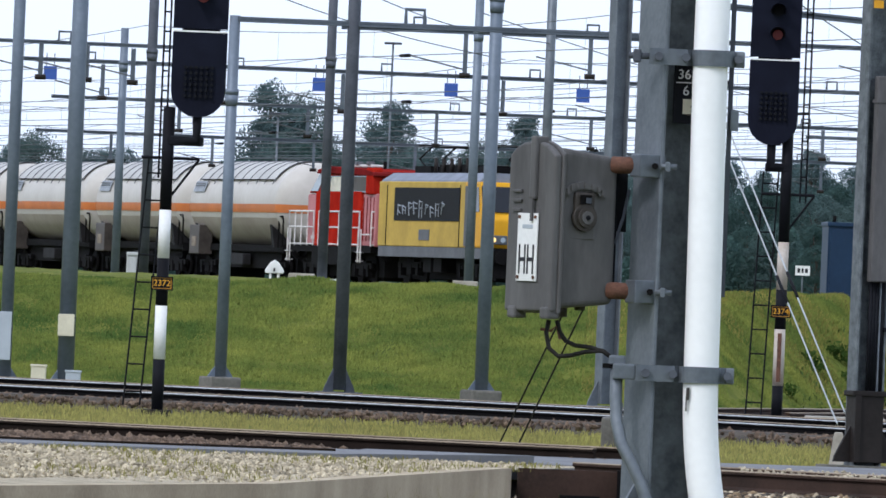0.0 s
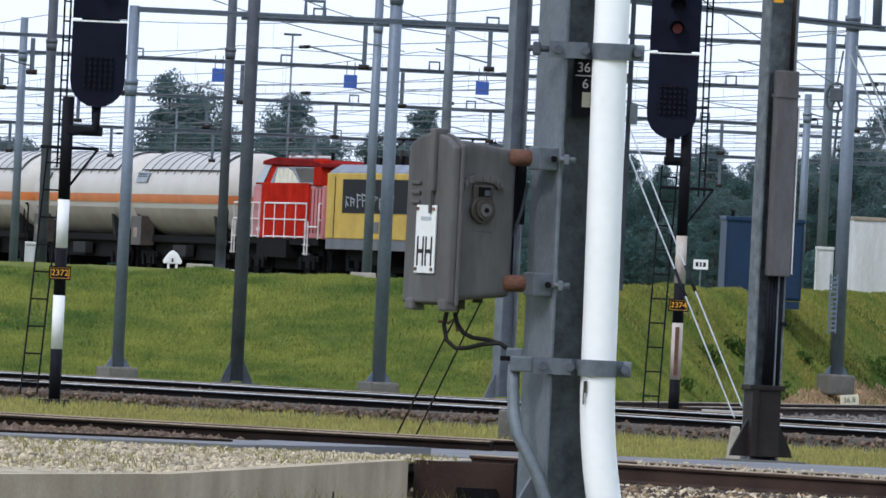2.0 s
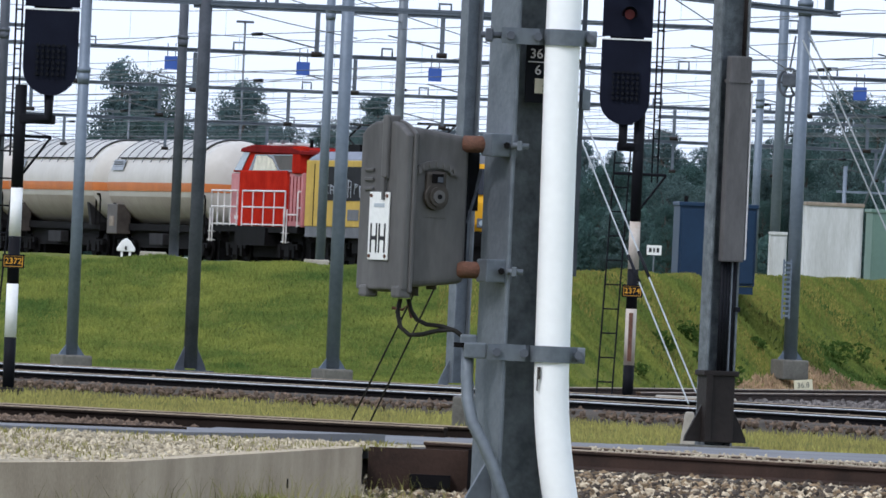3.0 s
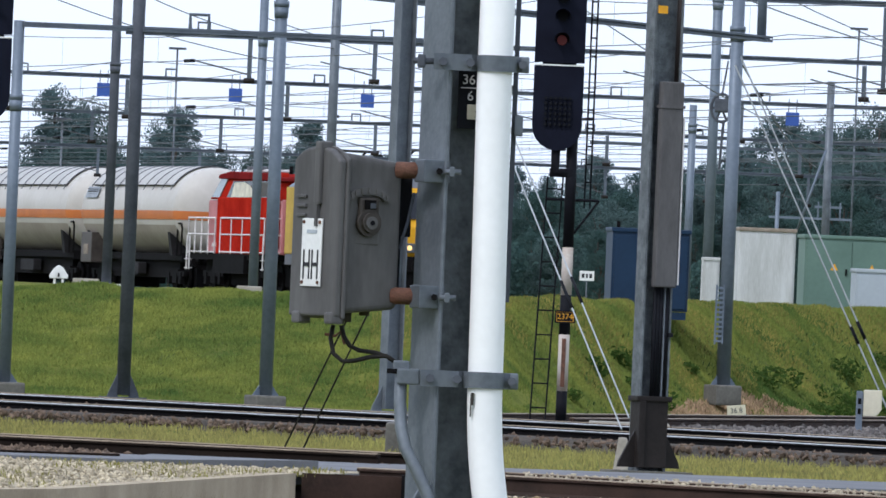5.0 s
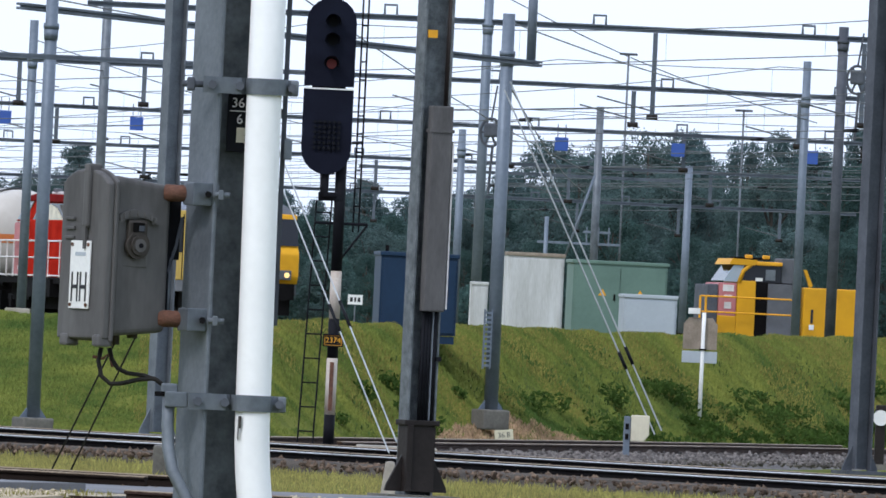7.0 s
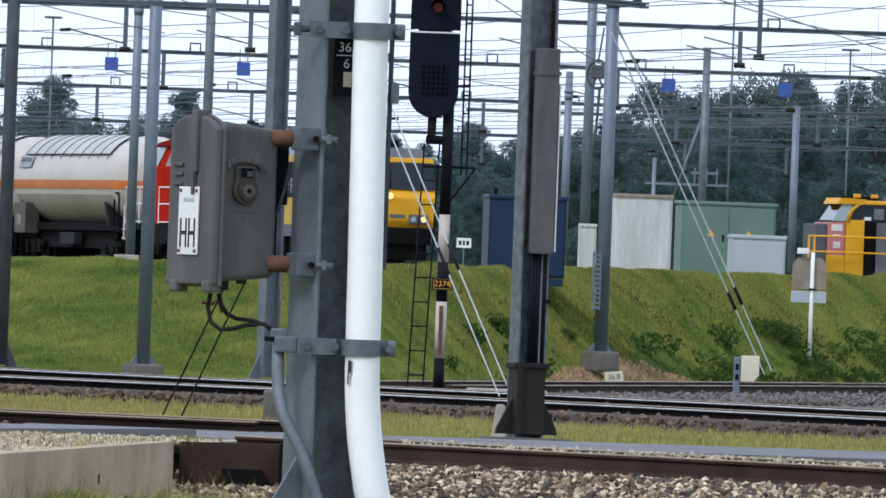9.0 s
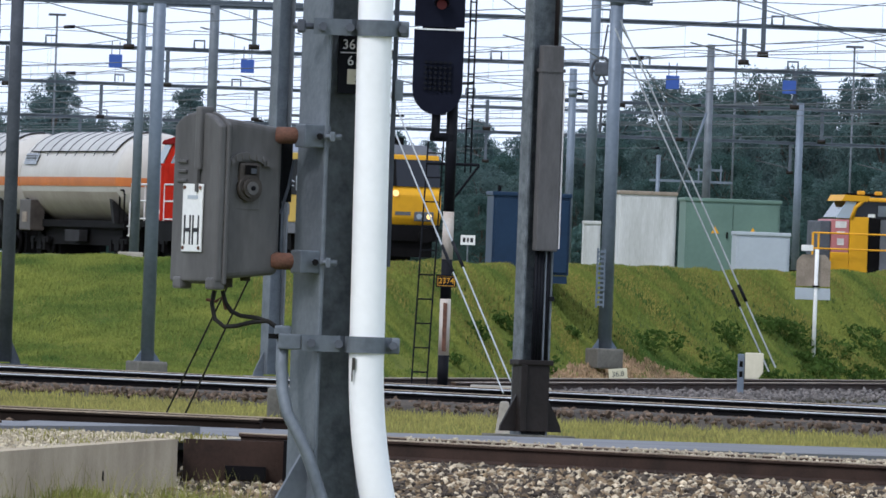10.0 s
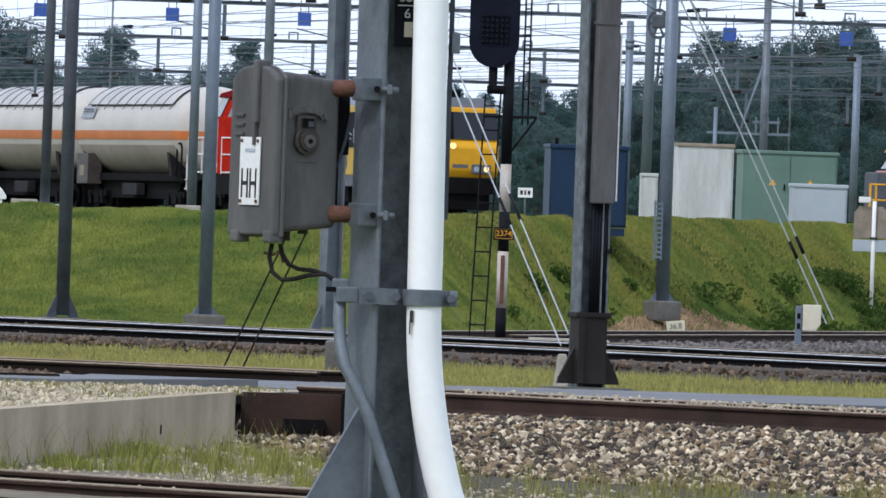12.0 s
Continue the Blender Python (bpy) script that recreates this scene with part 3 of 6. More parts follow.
for u, w, y in ((-492.6, -398, 345), (-259, -397.5, 345), (493.4, -397, 345), (-726, -398, 345), (700, -396, 345), (936, -394, 345), (-1203, -399, 345)):
    x, z = u * y / 24000, 1.25 - (w + 28) * y / 24000
    t = thing("hanging_sign", pose(x, y - 0.2, z), "small blue enamel sign hanging from a gantry", "sign", "blue gantry signs")
    bx("plate", (0, 0, 0), (0.34, 0.03, 0.34), BLUE, t, "", 0.006)
    for s in (-1, 1):
        tb("strap", [(s * 0.1, 0, 0.16), (s * 0.1, 0, 0.5)], 0.012, GALV_DARK, t, n=6)


for x, y, z in ((13.62, 540.0, 13.23), (18.31, 540.0, 11.20), (-13.47, 540.0, 11.31), (-17.93, 540.0, 8.32)):
    t = thing("yard_lamp", pose(x, y, 1.4), "thin grey yard lamp post with flat head", "street lamp", "yard lamps")
    tb("post", [(0, 0, 0), (0, 0, z - 1.4)], 0.04, GALV, t, n=8)
    bx("lamp_head", (0, 0, z - 1.37), (0.7, 0.3, 0.09), GALV_DARK, t, "flat lamp head", 0.02)


def tension_gear():
    t = thing("tension_wheel", pose(4.42, 288.4, 5.86), "dark wheel tensioner hanging on a mast", "tensioner", "wheel tensioners")
    bm = B()
    ring = [(0.22 * math.cos(a), 0, 0.30 * math.sin(a)) for a in [2 * math.pi * k / 20 for k in range(21)]]
    tube(bm, ring, 0.03, 6)
    w = part("rim", bm, GALV_DARK, t)
    for k in range(3):
        a = math.pi * k / 3
        tb("spoke", [(0.21 * math.cos(a), 0, 0.29 * math.sin(a)), (-0.21 * math.cos(a), 0, -0.29 * math.sin(a))], 0.025, GALV_DARK, w, "", 6)
    bx("hub", (0, -0.05, 0.05), (0.3, 0.12, 0.3), GALV_DARK, t, "", 0.05)
    tb("cable", [(0.05, 0, -0.28), (0.0, 0, -1.3)], 0.03, GALV_DARK, t, "", 6)
    tb("cable", [(0.0, 0, 0.28), (0.1, 0, 1.0)], 0.02, GALV_DARK, t, "", 6)
    copy_thing(t, pose(12.18, 289.0, 7.36))
    t = thing("drop_post", pose(0, 0, 0), "grey vertical post at the end of a beam", "post")
    tb("post", [(3.852, 214.2, 7.54), (3.863, 214.2, 5.78)], 0.075, GALV_BLUE, t, n=10)
    bx("end_cap", (3.863, 214.2, 5.78), (0.2, 0.2, 0.03), GALV_BLUE, t)


tension_gear()


# ---- the near mast with its switch box and white pipe ----
def near_mast():
    y0 = 50.0
    t = thing("catenary_mast", pose(-0.184, y0, 0, 0, 0, 25), "heavy galvanised steel mast with dark stained web", "mast")
    for s in (-1, 1):
        bm = B()
        box(bm, (s * 0.112, 0, 2.2), (0.017, 0.24, 4.4))
        soften(bm, 0.004, 1)
        part("flange", bm, GALV, t, "grey galvanised flange")
    bm = B()
    box(bm, (0, 0, 2.2), (0.206, 0.012, 4.4))
    part("web", bm, WEB, t, "dark stained web")
    bm = B()
    prism(bm, ((-0.12, 0.0), (-0.50, 0.0), (-0.46, 0.06), (-0.145, 0.60), (-0.12, 0.60)), 0.016, "y", -0.06)
    part("gusset", bm, GALV, t, "triangular foot plate")
    bx("foundation", (0, 0, -0.2), (1.0, 0.8, 0.4), CONC, t, "concrete footing", 0.03)
    return t


def near_fittings():
    y0 = 50.0
    # white pipe
    t = thing("cable_pipe", pose(0, y0, 0), "smooth white plastic cable pipe clamped to the mast", "pipe")
    pts = [(-0.0745, -0.15, 4.4), (-0.0745, -0.15, 2.1), (-0.066, -0.15, 1.4)]
    for i in range(1, 15):
        k = i / 14
        pts.append((-0.062 + 0.21 * k ** 2.1, -0.15 - 0.02 * k, 1.0 - 1.0 * k))
    tb("pipe", pts, 0.065, PVC, t, n=28)
    bm = B()
    box(bm, (-0.108, -0.209, 0.94), (0.012, 0.01, 0.045))
    box(bm, (-0.112, -0.207, 0.90), (0.005, 0.008, 0.05))
    part("scuff", bm, CABDARK, t, "brown scuff below the clamp")
    for z, x0, x1 in ((1.01, -0.30, 0.056), (2.174, -0.300, 0.048)):
        c = thing("pipe_clamp", pose(0, y0, z), "flat galvanised clamp strap with bolts around pipe", "clamp", "clamps on the near mast")
        bm = B()
        n = 16
        o, i_ = [], []
        prof = [(x0, -0.185), (-0.16, -0.165)] + [(-0.0665 - 0.077 * math.cos(math.pi * k / n), -0.15 - 0.077 * math.sin(math.pi * k / n)) for k in range(n + 1)] + [(x1, -0.13)]
        for x, y in prof:
            o.append((bm.verts.new((x, y, -0.03)), bm.verts.new((x, y, 0.03))))
            i_.append((bm.verts.new((x, y + 0.008, -0.03)), bm.verts.new((x, y + 0.008, 0.03))))
        for k in range(len(prof) - 1):
            bm.faces.new((o[k][0], o[k + 1][0], o[k + 1][1], o[k][1]))
            bm.faces.new((i_[k][1], i_[k + 1][1], i_[k + 1][0], i_[k][0]))
            bm.faces.new((o[k][1], o[k + 1][1], i_[k + 1][1], i_[k][1]))
            bm.faces.new((i_[k][0], i_[k + 1][0], o[k + 1][0], o[k][0]))
        part("strap", bm, GALV, c)
        bx("lug", (x1 - 0.012, -0.118, 0), (0.03, 0.07, 0.056), GALV, c, "", 0.004)
        for x, y in ((-0.265, -0.19), (-0.165, -0.178), (x1 - 0.02, -0.16)):
            bm = B()
            tube(bm, [(x, y - 0.02, 0), (x, y + 0.02, 0)], 0.017, 6)
            part("bolt", bm, GALV_DARK, c, "dark hexagon bolt")
        if z > 2:
            tb("stud", [(-0.375, -0.15, 0), (-0.29, -0.165, 0)], 0.012, GALV_DARK, c, "threaded stud end", 8)
            bx("nut", (-0.345, -0.155, 0), (0.03, 0.05, 0.05), GALV_DARK, c, "", 0.008)
    c = thing("pipe_bracket", pose(0.0, y0, 1.95), "small grey bracket behind the white pipe", "clamp")
    bx("bracket", (0.022, -0.06, 0), (0.03, 0.08, 0.075), GALV, c, "", 0.004)
    bx("rail", (0.004, 0.0, 0.3), (0.018, 0.05, 1.9), GALV_DARK, c)
    # number plate of the mast
    p = thing("mast_plate", pose(-0.150, y0 - 0.06, 2.04, 0, 0, 12), "black enamel mast plate with white figures", "sign")
    bx("plate", (0, 0, 0), (0.115, 0.008, 0.215), BLACK, p, "", 0.002)
    words("36", 0.05, PINKISH, p, pose(-0.020, -0.006, 0.072, 90), "figures")
    words("6", 0.05, PINKISH, p, pose(-0.012, -0.006, 0.012, 90), "figures")
    bx("dividing_line", (0, -0.005, 0.043), (0.1, 0.003, 0.004), PINKISH, p)
    bx("warning_label", (0.004, -0.0055, -0.045), (0.052, 0.003, 0.055), CREAM_BOX, p, "cream warning label")
    bm = B()
    prism(bm, ((0.018, -0.022), (0.006, -0.048), (0.014, -0.046), (0.006, -0.068), (0.028, -0.040), (0.017, -0.043), (0.026, -0.022)), 0.003, "y", -0.0085)
    part("flash", bm, BLACK, p, "black lightning mark")


def switch_box():
    y0, th = 50.0, 33
    # rounded cast box, turned towards the track
    t = thing("switch_box", pose(-0.596, y0 - 0.05, 1.225, 0, 0, th), "weathered grey cast-iron switch box bolted to mast", "box")
    w, d, h = 0.255, 0.31, 0.605
    back = w / 2 + 0.027
    bm = B()
    rings = []
    for x, hy, lo, hi in ((-w / 2 + 0.028, d * 0.475, 0.006, h - 0.004), (back, d * 0.43, 0.030, h - 0.034)):
        rings.append([bm.verts.new((x, y, z)) for y, z in ((-hy, lo), (hy, lo), (hy, hi), (-hy, hi))])
    bm.faces.new(rings[0])
    bm.faces.new(rings[1][::-1])
    for i in range(4):
        j = (i + 1) % 4
        bm.faces.new((rings[0][j], rings[0][i], rings[1][i], rings[1][j]))
    bmesh.ops.recalc_face_normals(bm, faces=bm.faces)
    soften(bm, 0.032, 5)
    part("case", bm, BOXGREY, t)
    # cover with a gently arched top
    hy = d / 2 + 0.002
    arch = [(-hy + 2 * hy * k / 10, h - 0.036 + 0.050 * (1 - abs(2 * k / 10 - 1) ** 2.6)) for k in range(11)]
    bm = B()
    prism(bm, [(hy, -0.006), (-hy, -0.006)] + arch, 0.034, "x", -w / 2 + 0.004)
    bmesh.ops.recalc_face_normals(bm, faces=bm.faces)
    soften(bm, 0.012, 3)
    part("cover", bm, BOXGREY, t, "overlapping cast cover with arched top")
    bm = B()
    prism(bm, [(hy + 0.007, -0.012), (-hy - 0.007, -0.012)] + [(y * 1.045, z + 0.006) for y, z in arch], 0.016, "x", -w / 2 + 0.026)
    bmesh.ops.recalc_face_normals(bm, faces=bm.faces)
    soften(bm, 0.006, 2)
    part("sealing_rim", bm, BOXGREY, t, "raised sealing rim")
    for y in (-0.125, 0.10):
        bx("foot", (-w / 2 + 0.008, y, -0.010), (0.055, 0.055, 0.045), BOXGREY, t, "", 0.01)
    hg = bx("hinge", (-w / 2 - 0.02, -0.03, h - 0.085), (0.022, 0.036, 0.23), BOXGREY, t, "cast hinge strap", 0.008)
    bx("pin", (-w / 2 - 0.024, -0.03, h - 0.235), (0.012, 0.014, 0.09), BOXGREY, hg)
    bx("knuckle", (-w / 2 - 0.002, -0.03, h + 0.016), (0.06, 0.036, 0.036), BOXGREY, hg, "", 0.008)
    for k in range(3):
        bx("rib", (-w / 2 - 0.017, 0.085, h - 0.17 - 0.035 * k), (0.01, 0.06, 0.012), BOXGREY, t, "", 0.003)
    # lock on the front
    fy = -d * 0.455
    bx("lock_panel", (-0.03, fy + 0.002, 0.335), (0.16, 0.012, 0.14), BOXGREY, t, "", 0.004)
    lk = bx("lock_plate", (-0.005, fy - 0.008, 0.382), (0.088, 0.024, 0.115), LOCKBRONZE, t, "dark cast lock plate", 0.012)
    for r, y0_, y1_, m, nm, lab in ((0.050, 0.004, 0.026, LOCKBRONZE, "lock_boss", "round lower end of the lock"), (0.036, 0.026, 0.038, LOCKBRONZE, "lock_ring", "dark bronze lock ring"),
                                    (0.024, 0.038, 0.043, BOXGREY, "lock_dial", "worn grey dial"), (0.009, 0.043, 0.047, BLACK, "keyhole", "dark keyhole")):
        bm = B()
        tube(bm, [(-0.005, fy - y0_, 0.345), (-0.005, fy - y1_, 0.345)], r, 20)
        part(nm, bm, m, lk, lab)
    bx("slot", (-0.005, fy - 0.022, 0.412), (0.046, 0.012, 0.034), UNDER, lk, "dark slot")
    bx("slot_flap", (0.004, fy - 0.026, 0.408), (0.022, 0.010, 0.020), GALV_DARK, lk, "grey flap in the slot")
    bm = B()
    arc = [(-0.005 + 0.098 * math.cos(a), 0.425 + 0.052 * math.sin(a)) for a in [math.pi * k / 8 for k in range(9)]]
    arc2 = [(-0.005 + 0.066 * math.cos(a), 0.425 + 0.024 * math.sin(a)) for a in [math.pi * k / 8 for k in range(8, -1, -1)]]
    prism(bm, arc + arc2, 0.022, "y", fy - 0.004)
    part("rain_hood", bm, BOXGREY, lk, "raised arched hood over the lock")
    for k in range(1, 8):
        a = math.pi * k / 8
        bx("hood_tooth", (-0.005 + 0.082 * math.cos(a), fy - 0.018, 0.425 + 0.038 * math.sin(a)), (0.010, 0.008, 0.018), BOXGREY, lk)
    bx("back_plate", (back + 0.010, 0.02, h / 2 + 0.02), (0.02, 0.24, 0.46), BLACK, t)
    for x, r, z in ((-0.06, 0.030, -0.030), (-0.02, 0.022, -0.022), (0.06, 0.02, 0.004)):
        tb("gland", [(x, -0.05, 0.03), (x, -0.05, z)], r, LOCKBRONZE, t, "dark brown cable gland", 12)
    # white label on the turned side
    lb = bx("label_plate", (-w / 2 - 0.0185, 0.002, 0.229), (0.006, 0.136, 0.250), WHITE, t, "white enamel plate lettered HH", 0.002)
    words("HH", 0.13, BARS, lb, Matrix.Translation((-w / 2 - 0.0225, 0.002, 0.178)) @ pose(0, 0, 0, 90, 0, -90) @ Matrix.Diagonal((0.60, 1.22, 1, 1)), "letters")
    bx("small_print", (-w / 2 - 0.022, 0.0, 0.305), (0.002, 0.07, 0.014), CAB_GREY, lb, "faded line of print")
    for y in (-0.052, 0.056):
        for z in (0.118, 0.340):
            bm = B()
            tube(bm, [(-w / 2 - 0.02, y, z), (-w / 2 - 0.026, y, z)], 0.007, 8)
            part("screw", bm, RUST, lb, "rusty screw")
    # brackets to the mast
    for z in (1.77, 1.307):
        b = thing("box_bracket", pose(0, y0, z), "rusty stub and galvanised clamp holding a box", "bracket", "box brackets")
        tb("spacer", [(-0.42, -0.08, 0), (-0.335, -0.10, 0)], 0.031, RUST, b, "rusty iron spacer", 16)
        bx("clamp_plate", (-0.288, -0.12, 0), (0.106, 0.09, 0.085), GALV, b, "", 0.006, Matrix.Rotation(radians(25), 3, "Z"))
        tb("bolt", [(-0.24, -0.18, 0), (-0.182, -0.18, 0)], 0.011, GALV, b, "bright threaded bolt", 8)
        bx("nut", (-0.215, -0.18, 0), (0.02, 0.036, 0.036), GALV, b, "", 0.004)
        bm = B()
        tube(bm, [(-0.262, -0.205, 0), (-0.262, -0.165, 0)], 0.013, 6)
        part("bolt", bm, UNDER, b)
    k = thing("mounting_plate", pose(-0.386, y0 + 0.03, 1.635), "black steel plate behind the switch box", "plate")
    bx("plate", (0, 0, 0), (0.05, 0.02, 0.22), BLACK, k, "", 0.003)
    # cables
    c = thing("cable", pose(0, y0, 0), "two black cables looping from the box", "cable")
    tb("cable_loop", [(-0.63, -0.06, 1.19), (-0.638, -0.06, 1.14), (-0.625, -0.07, 1.085), (-0.59, -0.08, 1.058), (-0.545, -0.09, 1.062), (-0.49, -0.1, 1.078), (-0.43, -0.1, 1.085), (-0.385, -0.1, 1.055)], 0.0085, RUBBER, c, n=8)
    tb("cable_loop", [(-0.60, -0.06, 1.19), (-0.59, -0.06, 1.15), (-0.565, -0.07, 1.115), (-0.53, -0.08, 1.10), (-0.47, -0.1, 1.095), (-0.42, -0.1, 1.08), (-0.385, -0.1, 1.055)], 0.0085, RUBBER, c, n=8)
    tb("rusty_wire", [(-0.66, -0.06, 1.155), (-0.62, -0.06, 1.15), (-0.60, -0.06, 1.17), (-0.585, -0.06, 1.12)], 0.006, RUST, c, n=6)
    # conduit
    g = thing("conduit", pose(0, y0, 0), "grey steel conduit bending across the mast foot", "pipe")
    pts = [(-0.372, -0.12, 1.06), (-0.372, -0.13, 0.92), (-0.365, -0.15, 0.83), (-0.345, -0.18, 0.75), (-0.30, -0.2, 0.67), (-0.265, -0.21, 0.60), (-0.235, -0.215, 0.52), (-0.15, -0.23, 0.28), (-0.06, -0.25, 0.02)]
    tb("tube", pts, 0.023, GALV, g, n=14)
    bx("socket", (-0.372, -0.12, 1.045), (0.062, 0.06, 0.05), GALV, g, "", 0.008)
    bx("clip", (-0.345, -0.13, 1.012), (0.085, 0.07, 0.058), GALV, g, "", 0.006)
    bx("clip_bolt", (-0.40, -0.14, 1.03), (0.05, 0.02, 0.018), UNDER, g)
    tb("earth_wire", [(-0.355, 0.0, 1.68), (-0.372, -0.02, 1.58), (-0.40, -0.04, 1.48)], 0.006, GALV_DARK, g, n=6)


near_mast()
near_fittings()
switch_box()


# ---- the dark second mast ----
def dark_mast():
    t = thing("catenary_mast", pose(1.33, 122.0, -0.06, 0, 0, 22), "dark brown steel mast with flared foot plates", "mast")
    bm = B()
    prism(bm, h_outline(0.28, 0.2, 0.02, 0.014, 0.03), 4.7, "z", 2.3)
    part("post", bm, WEB, t)
    for s in (-1, 1):
        bm = B()
        prism(bm, ((s * 0.13, 0.0), (s * 0.30, 0.0), (s * 0.29, 0.05), (s * 0.13, 0.36)), 0.03, "y", -0.03)
        part("gusset", bm, BROWN_STEEL, t, "flared foot plate")
    bx("sleeve", (0.03, -0.02, 0.30), (0.22, 0.19, 0.6), BROWN_STEEL, t, "dark brown lower sleeve", 0.008)
    bx("sleeve_flange", (-0.115, -0.03, 0.30), (0.06, 0.22, 0.6), BROWN_STEEL, t, "brown steel flange", 0.006)
    bx("collar", (0, -0.02, 0.62), (0.34, 0.23, 0.05), BROWN_STEEL, t, "", 0.01)
    bm = B()
    box(bm, (0.03, -0.15, 2.55), (0.21, 0.1, 1.85))
    soften(bm, 0.015, 2)
    part("cable_trunk", bm, BOXGREY, t, "grey cable cover")
    bx("cover_cap", (0.03, -0.15, 3.25), (0.23, 0.12, 0.03), BOXGREY, t)
    bx("edge_strip", (0.15, -0.16, 2.4), (0.014, 0.06, 1.5), PINKISH, t, "pale edge strip")
    for x, m in ((-0.025, BLACK), (0.005, BLACK), (0.035, BLACK), (0.09, BLACK)):
        tb("cable", [(x, -0.1, 0.62), (x, -0.1, 1.7)], 0.018, m, t)
    bx("cable_edge", (0.063, -0.105, 1.16), (0.014, 0.03, 1.05), GALV, t, "pale steel edge")
    bx("clip", (0.12, -0.12, 1.2), (0.05, 0.05, 0.04), BLACK, t)
    tb("cable", [(0.12, -0.05, 3.3), (0.13, -0.05, 4.6)], 0.03, BROWN_STEEL, t)
    bx("marker", (-0.07, -0.11, 4.12), (0.09, 0.012, 0.07), SIGN_YELLOW, t, "amber marker patch")
    bx("foundation", (0, 0, -0.1), (0.7, 0.5, 0.14), CONC_OLD, t)


dark_mast()


# ---- signals ----
def capsule(w, z0, z1, round_top, round_bottom, n=10):
    r = w / 2
    out = []
    if round_bottom:
        out += [(r * math.cos(a), z0 + r + r * math.sin(a)) for a in [math.pi + math.pi * k / n for k in range(n + 1)]]
    else:
        out += [(-r, z0), (r, z0)]
    if round_top:
        out += [(r * math.cos(a), z1 - r + r * math.sin(a)) for a in [math.pi * k / n for k in range(n + 1)]]
    else:
        out += [(r, z1), (-r, z1)]
    return out


def signal(x, y, z0, off, bands, head, split, plate_z, text, label, rust, ladder):
    """off: how far the head stands beside the post; bands: heights at which black and white change, from the foot up."""
    t = thing("railway_signal", pose(x, y, z0), label, "signal", "light signals")
    col = BLACK
    for a, b in zip(bands, bands[1:]):
        tb("post", [(0, 0, a - z0), (0, 0, b - z0)], 0.068, col, t, "black and white banded post", 16)
        if col is DIRTY_WHITE and a < 1.2:
            bx("rust_streak", (0.0, -0.067, (a + b) / 2 - z0), (0.05, 0.01, b - a - 0.1), RUST, t, "brown rust streak")
        col = (DIRTY_WHITE if rust else WHITE) if col is BLACK else BLACK
    z1, z2 = head
    w = 0.62
    bm = B()
    prism(bm, [(a + off, b - z0) for a, b in capsule(w, z1, split - 0.02, False, True)], 0.06, "y", -0.12)
    lo = part("number_screen", bm, NAVY, t, "dark lower screen with lamp matrix")
    bm = B()
    prism(bm, [(a + off, b - z0) for a, b in capsule(w, split + 0.02, z2, True, False)], 0.06, "y", -0.12)
    up = part("signal_screen", bm, NAVY, t, "dark rounded upper screen")
    bx("gap_edge", (off, -0.15, split - z0 - 0.012), (w * 0.98, 0.012, 0.018), WHITE, t, "pale edge between the screens")
    bm = B()
    tube(bm, [(0, 0, 0), (0, -0.04, 0)], 0.02, 6)
    me = mesh_of("matrix_lamp", bm, BLACK)
    for i in range(6):
        for j in range(6):
            o = new("matrix_lamp", me)
            o.parent = lo
            o.matrix_basis = pose(off - 0.15 + 0.06 * i, -0.15, split - z0 - 0.42 - 0.065 * j)
    for k, m in ((0.30, BLACK), (0.53, BLACK), (0.82, REDLAMP)):
        zc = z2 - z0 - k
        bm = B()
        tube(bm, [(off + 0.02, -0.15, zc), (off + 0.02, -0.165, zc)], 0.062, 16)
        part("lens", bm, m, up)
        bm = B()
        n = 10
        rows = []
        for yy, rr in ((-0.15, 0.085), (-0.36, 0.095)):
            rows.append([bm.verts.new((off + 0.02 + rr * math.cos(a), yy, zc + rr * math.sin(a))) for a in [-0.3 + (math.pi + 0.6) * q / n for q in range(n + 1)]])
        for q in range(n):
            bm.faces.new((rows[0][q], rows[0][q + 1], rows[1][q + 1], rows[1][q]))
        part("hood", bm, BLACK, up)
    bx("lamp_housing", (off, 0.06, (z1 + z2) / 2 - z0), (0.42, 0.3, z2 - z1 - 0.5), NAVY, t, "", 0.03)
    tb("bracket_pipe", [(off, -0.05, z1 - z0 + 0.06), (off, -0.05, z1 - z0 - 0.26), (0.0, 0, z1 - z0 - 0.28)], 0.06, BLACK, t, "", 12)
    bx("bracket_box", (off * 0.6, 0, z1 - z0 - 0.27), (abs(off) + 0.1, 0.14, 0.11), BLACK, t, "", 0.02)
    # number plate
    p = bx("number_plate", (0, -0.09, plate_z - z0), (0.25, 0.012, 0.155), SIGN_YELLOW, t, "amber plate with black figures")
    bm = B()
    for dx, dz, sx, sz in ((0, 0.07, 0.25, 0.016), (0, -0.07, 0.25, 0.016), (-0.117, 0, 0.016, 0.155), (0.117, 0, 0.016, 0.155)):
        box(bm, (dx, -0.1, plate_z - z0 + dz), (sx, 0.014, sz))
    part("plate_border", bm, BLACK, p)
    bx("plate_field", (0, -0.097, plate_z - z0), (0.2, 0.004, 0.11), BLACK, p)
    words(text, 0.098, SIGN_YELLOW, p, pose(0, -0.101, plate_z - z0, 90), "figures")
    # ladder beside the post, up to the head and past it
    lx, lz0, lz1, lean = ladder
    for s in (-0.095, 0.095):
        tb("ladder_rail", [(lx + s, 0.1, lz0 - z0), (lx + s + lean, 0.1, lz1 - z0)], 0.011, BLACK, t, "", 6)
    n = int((lz1 - lz0) / 0.29)
    for i in range(n):
        k = (i + 0.5) / n
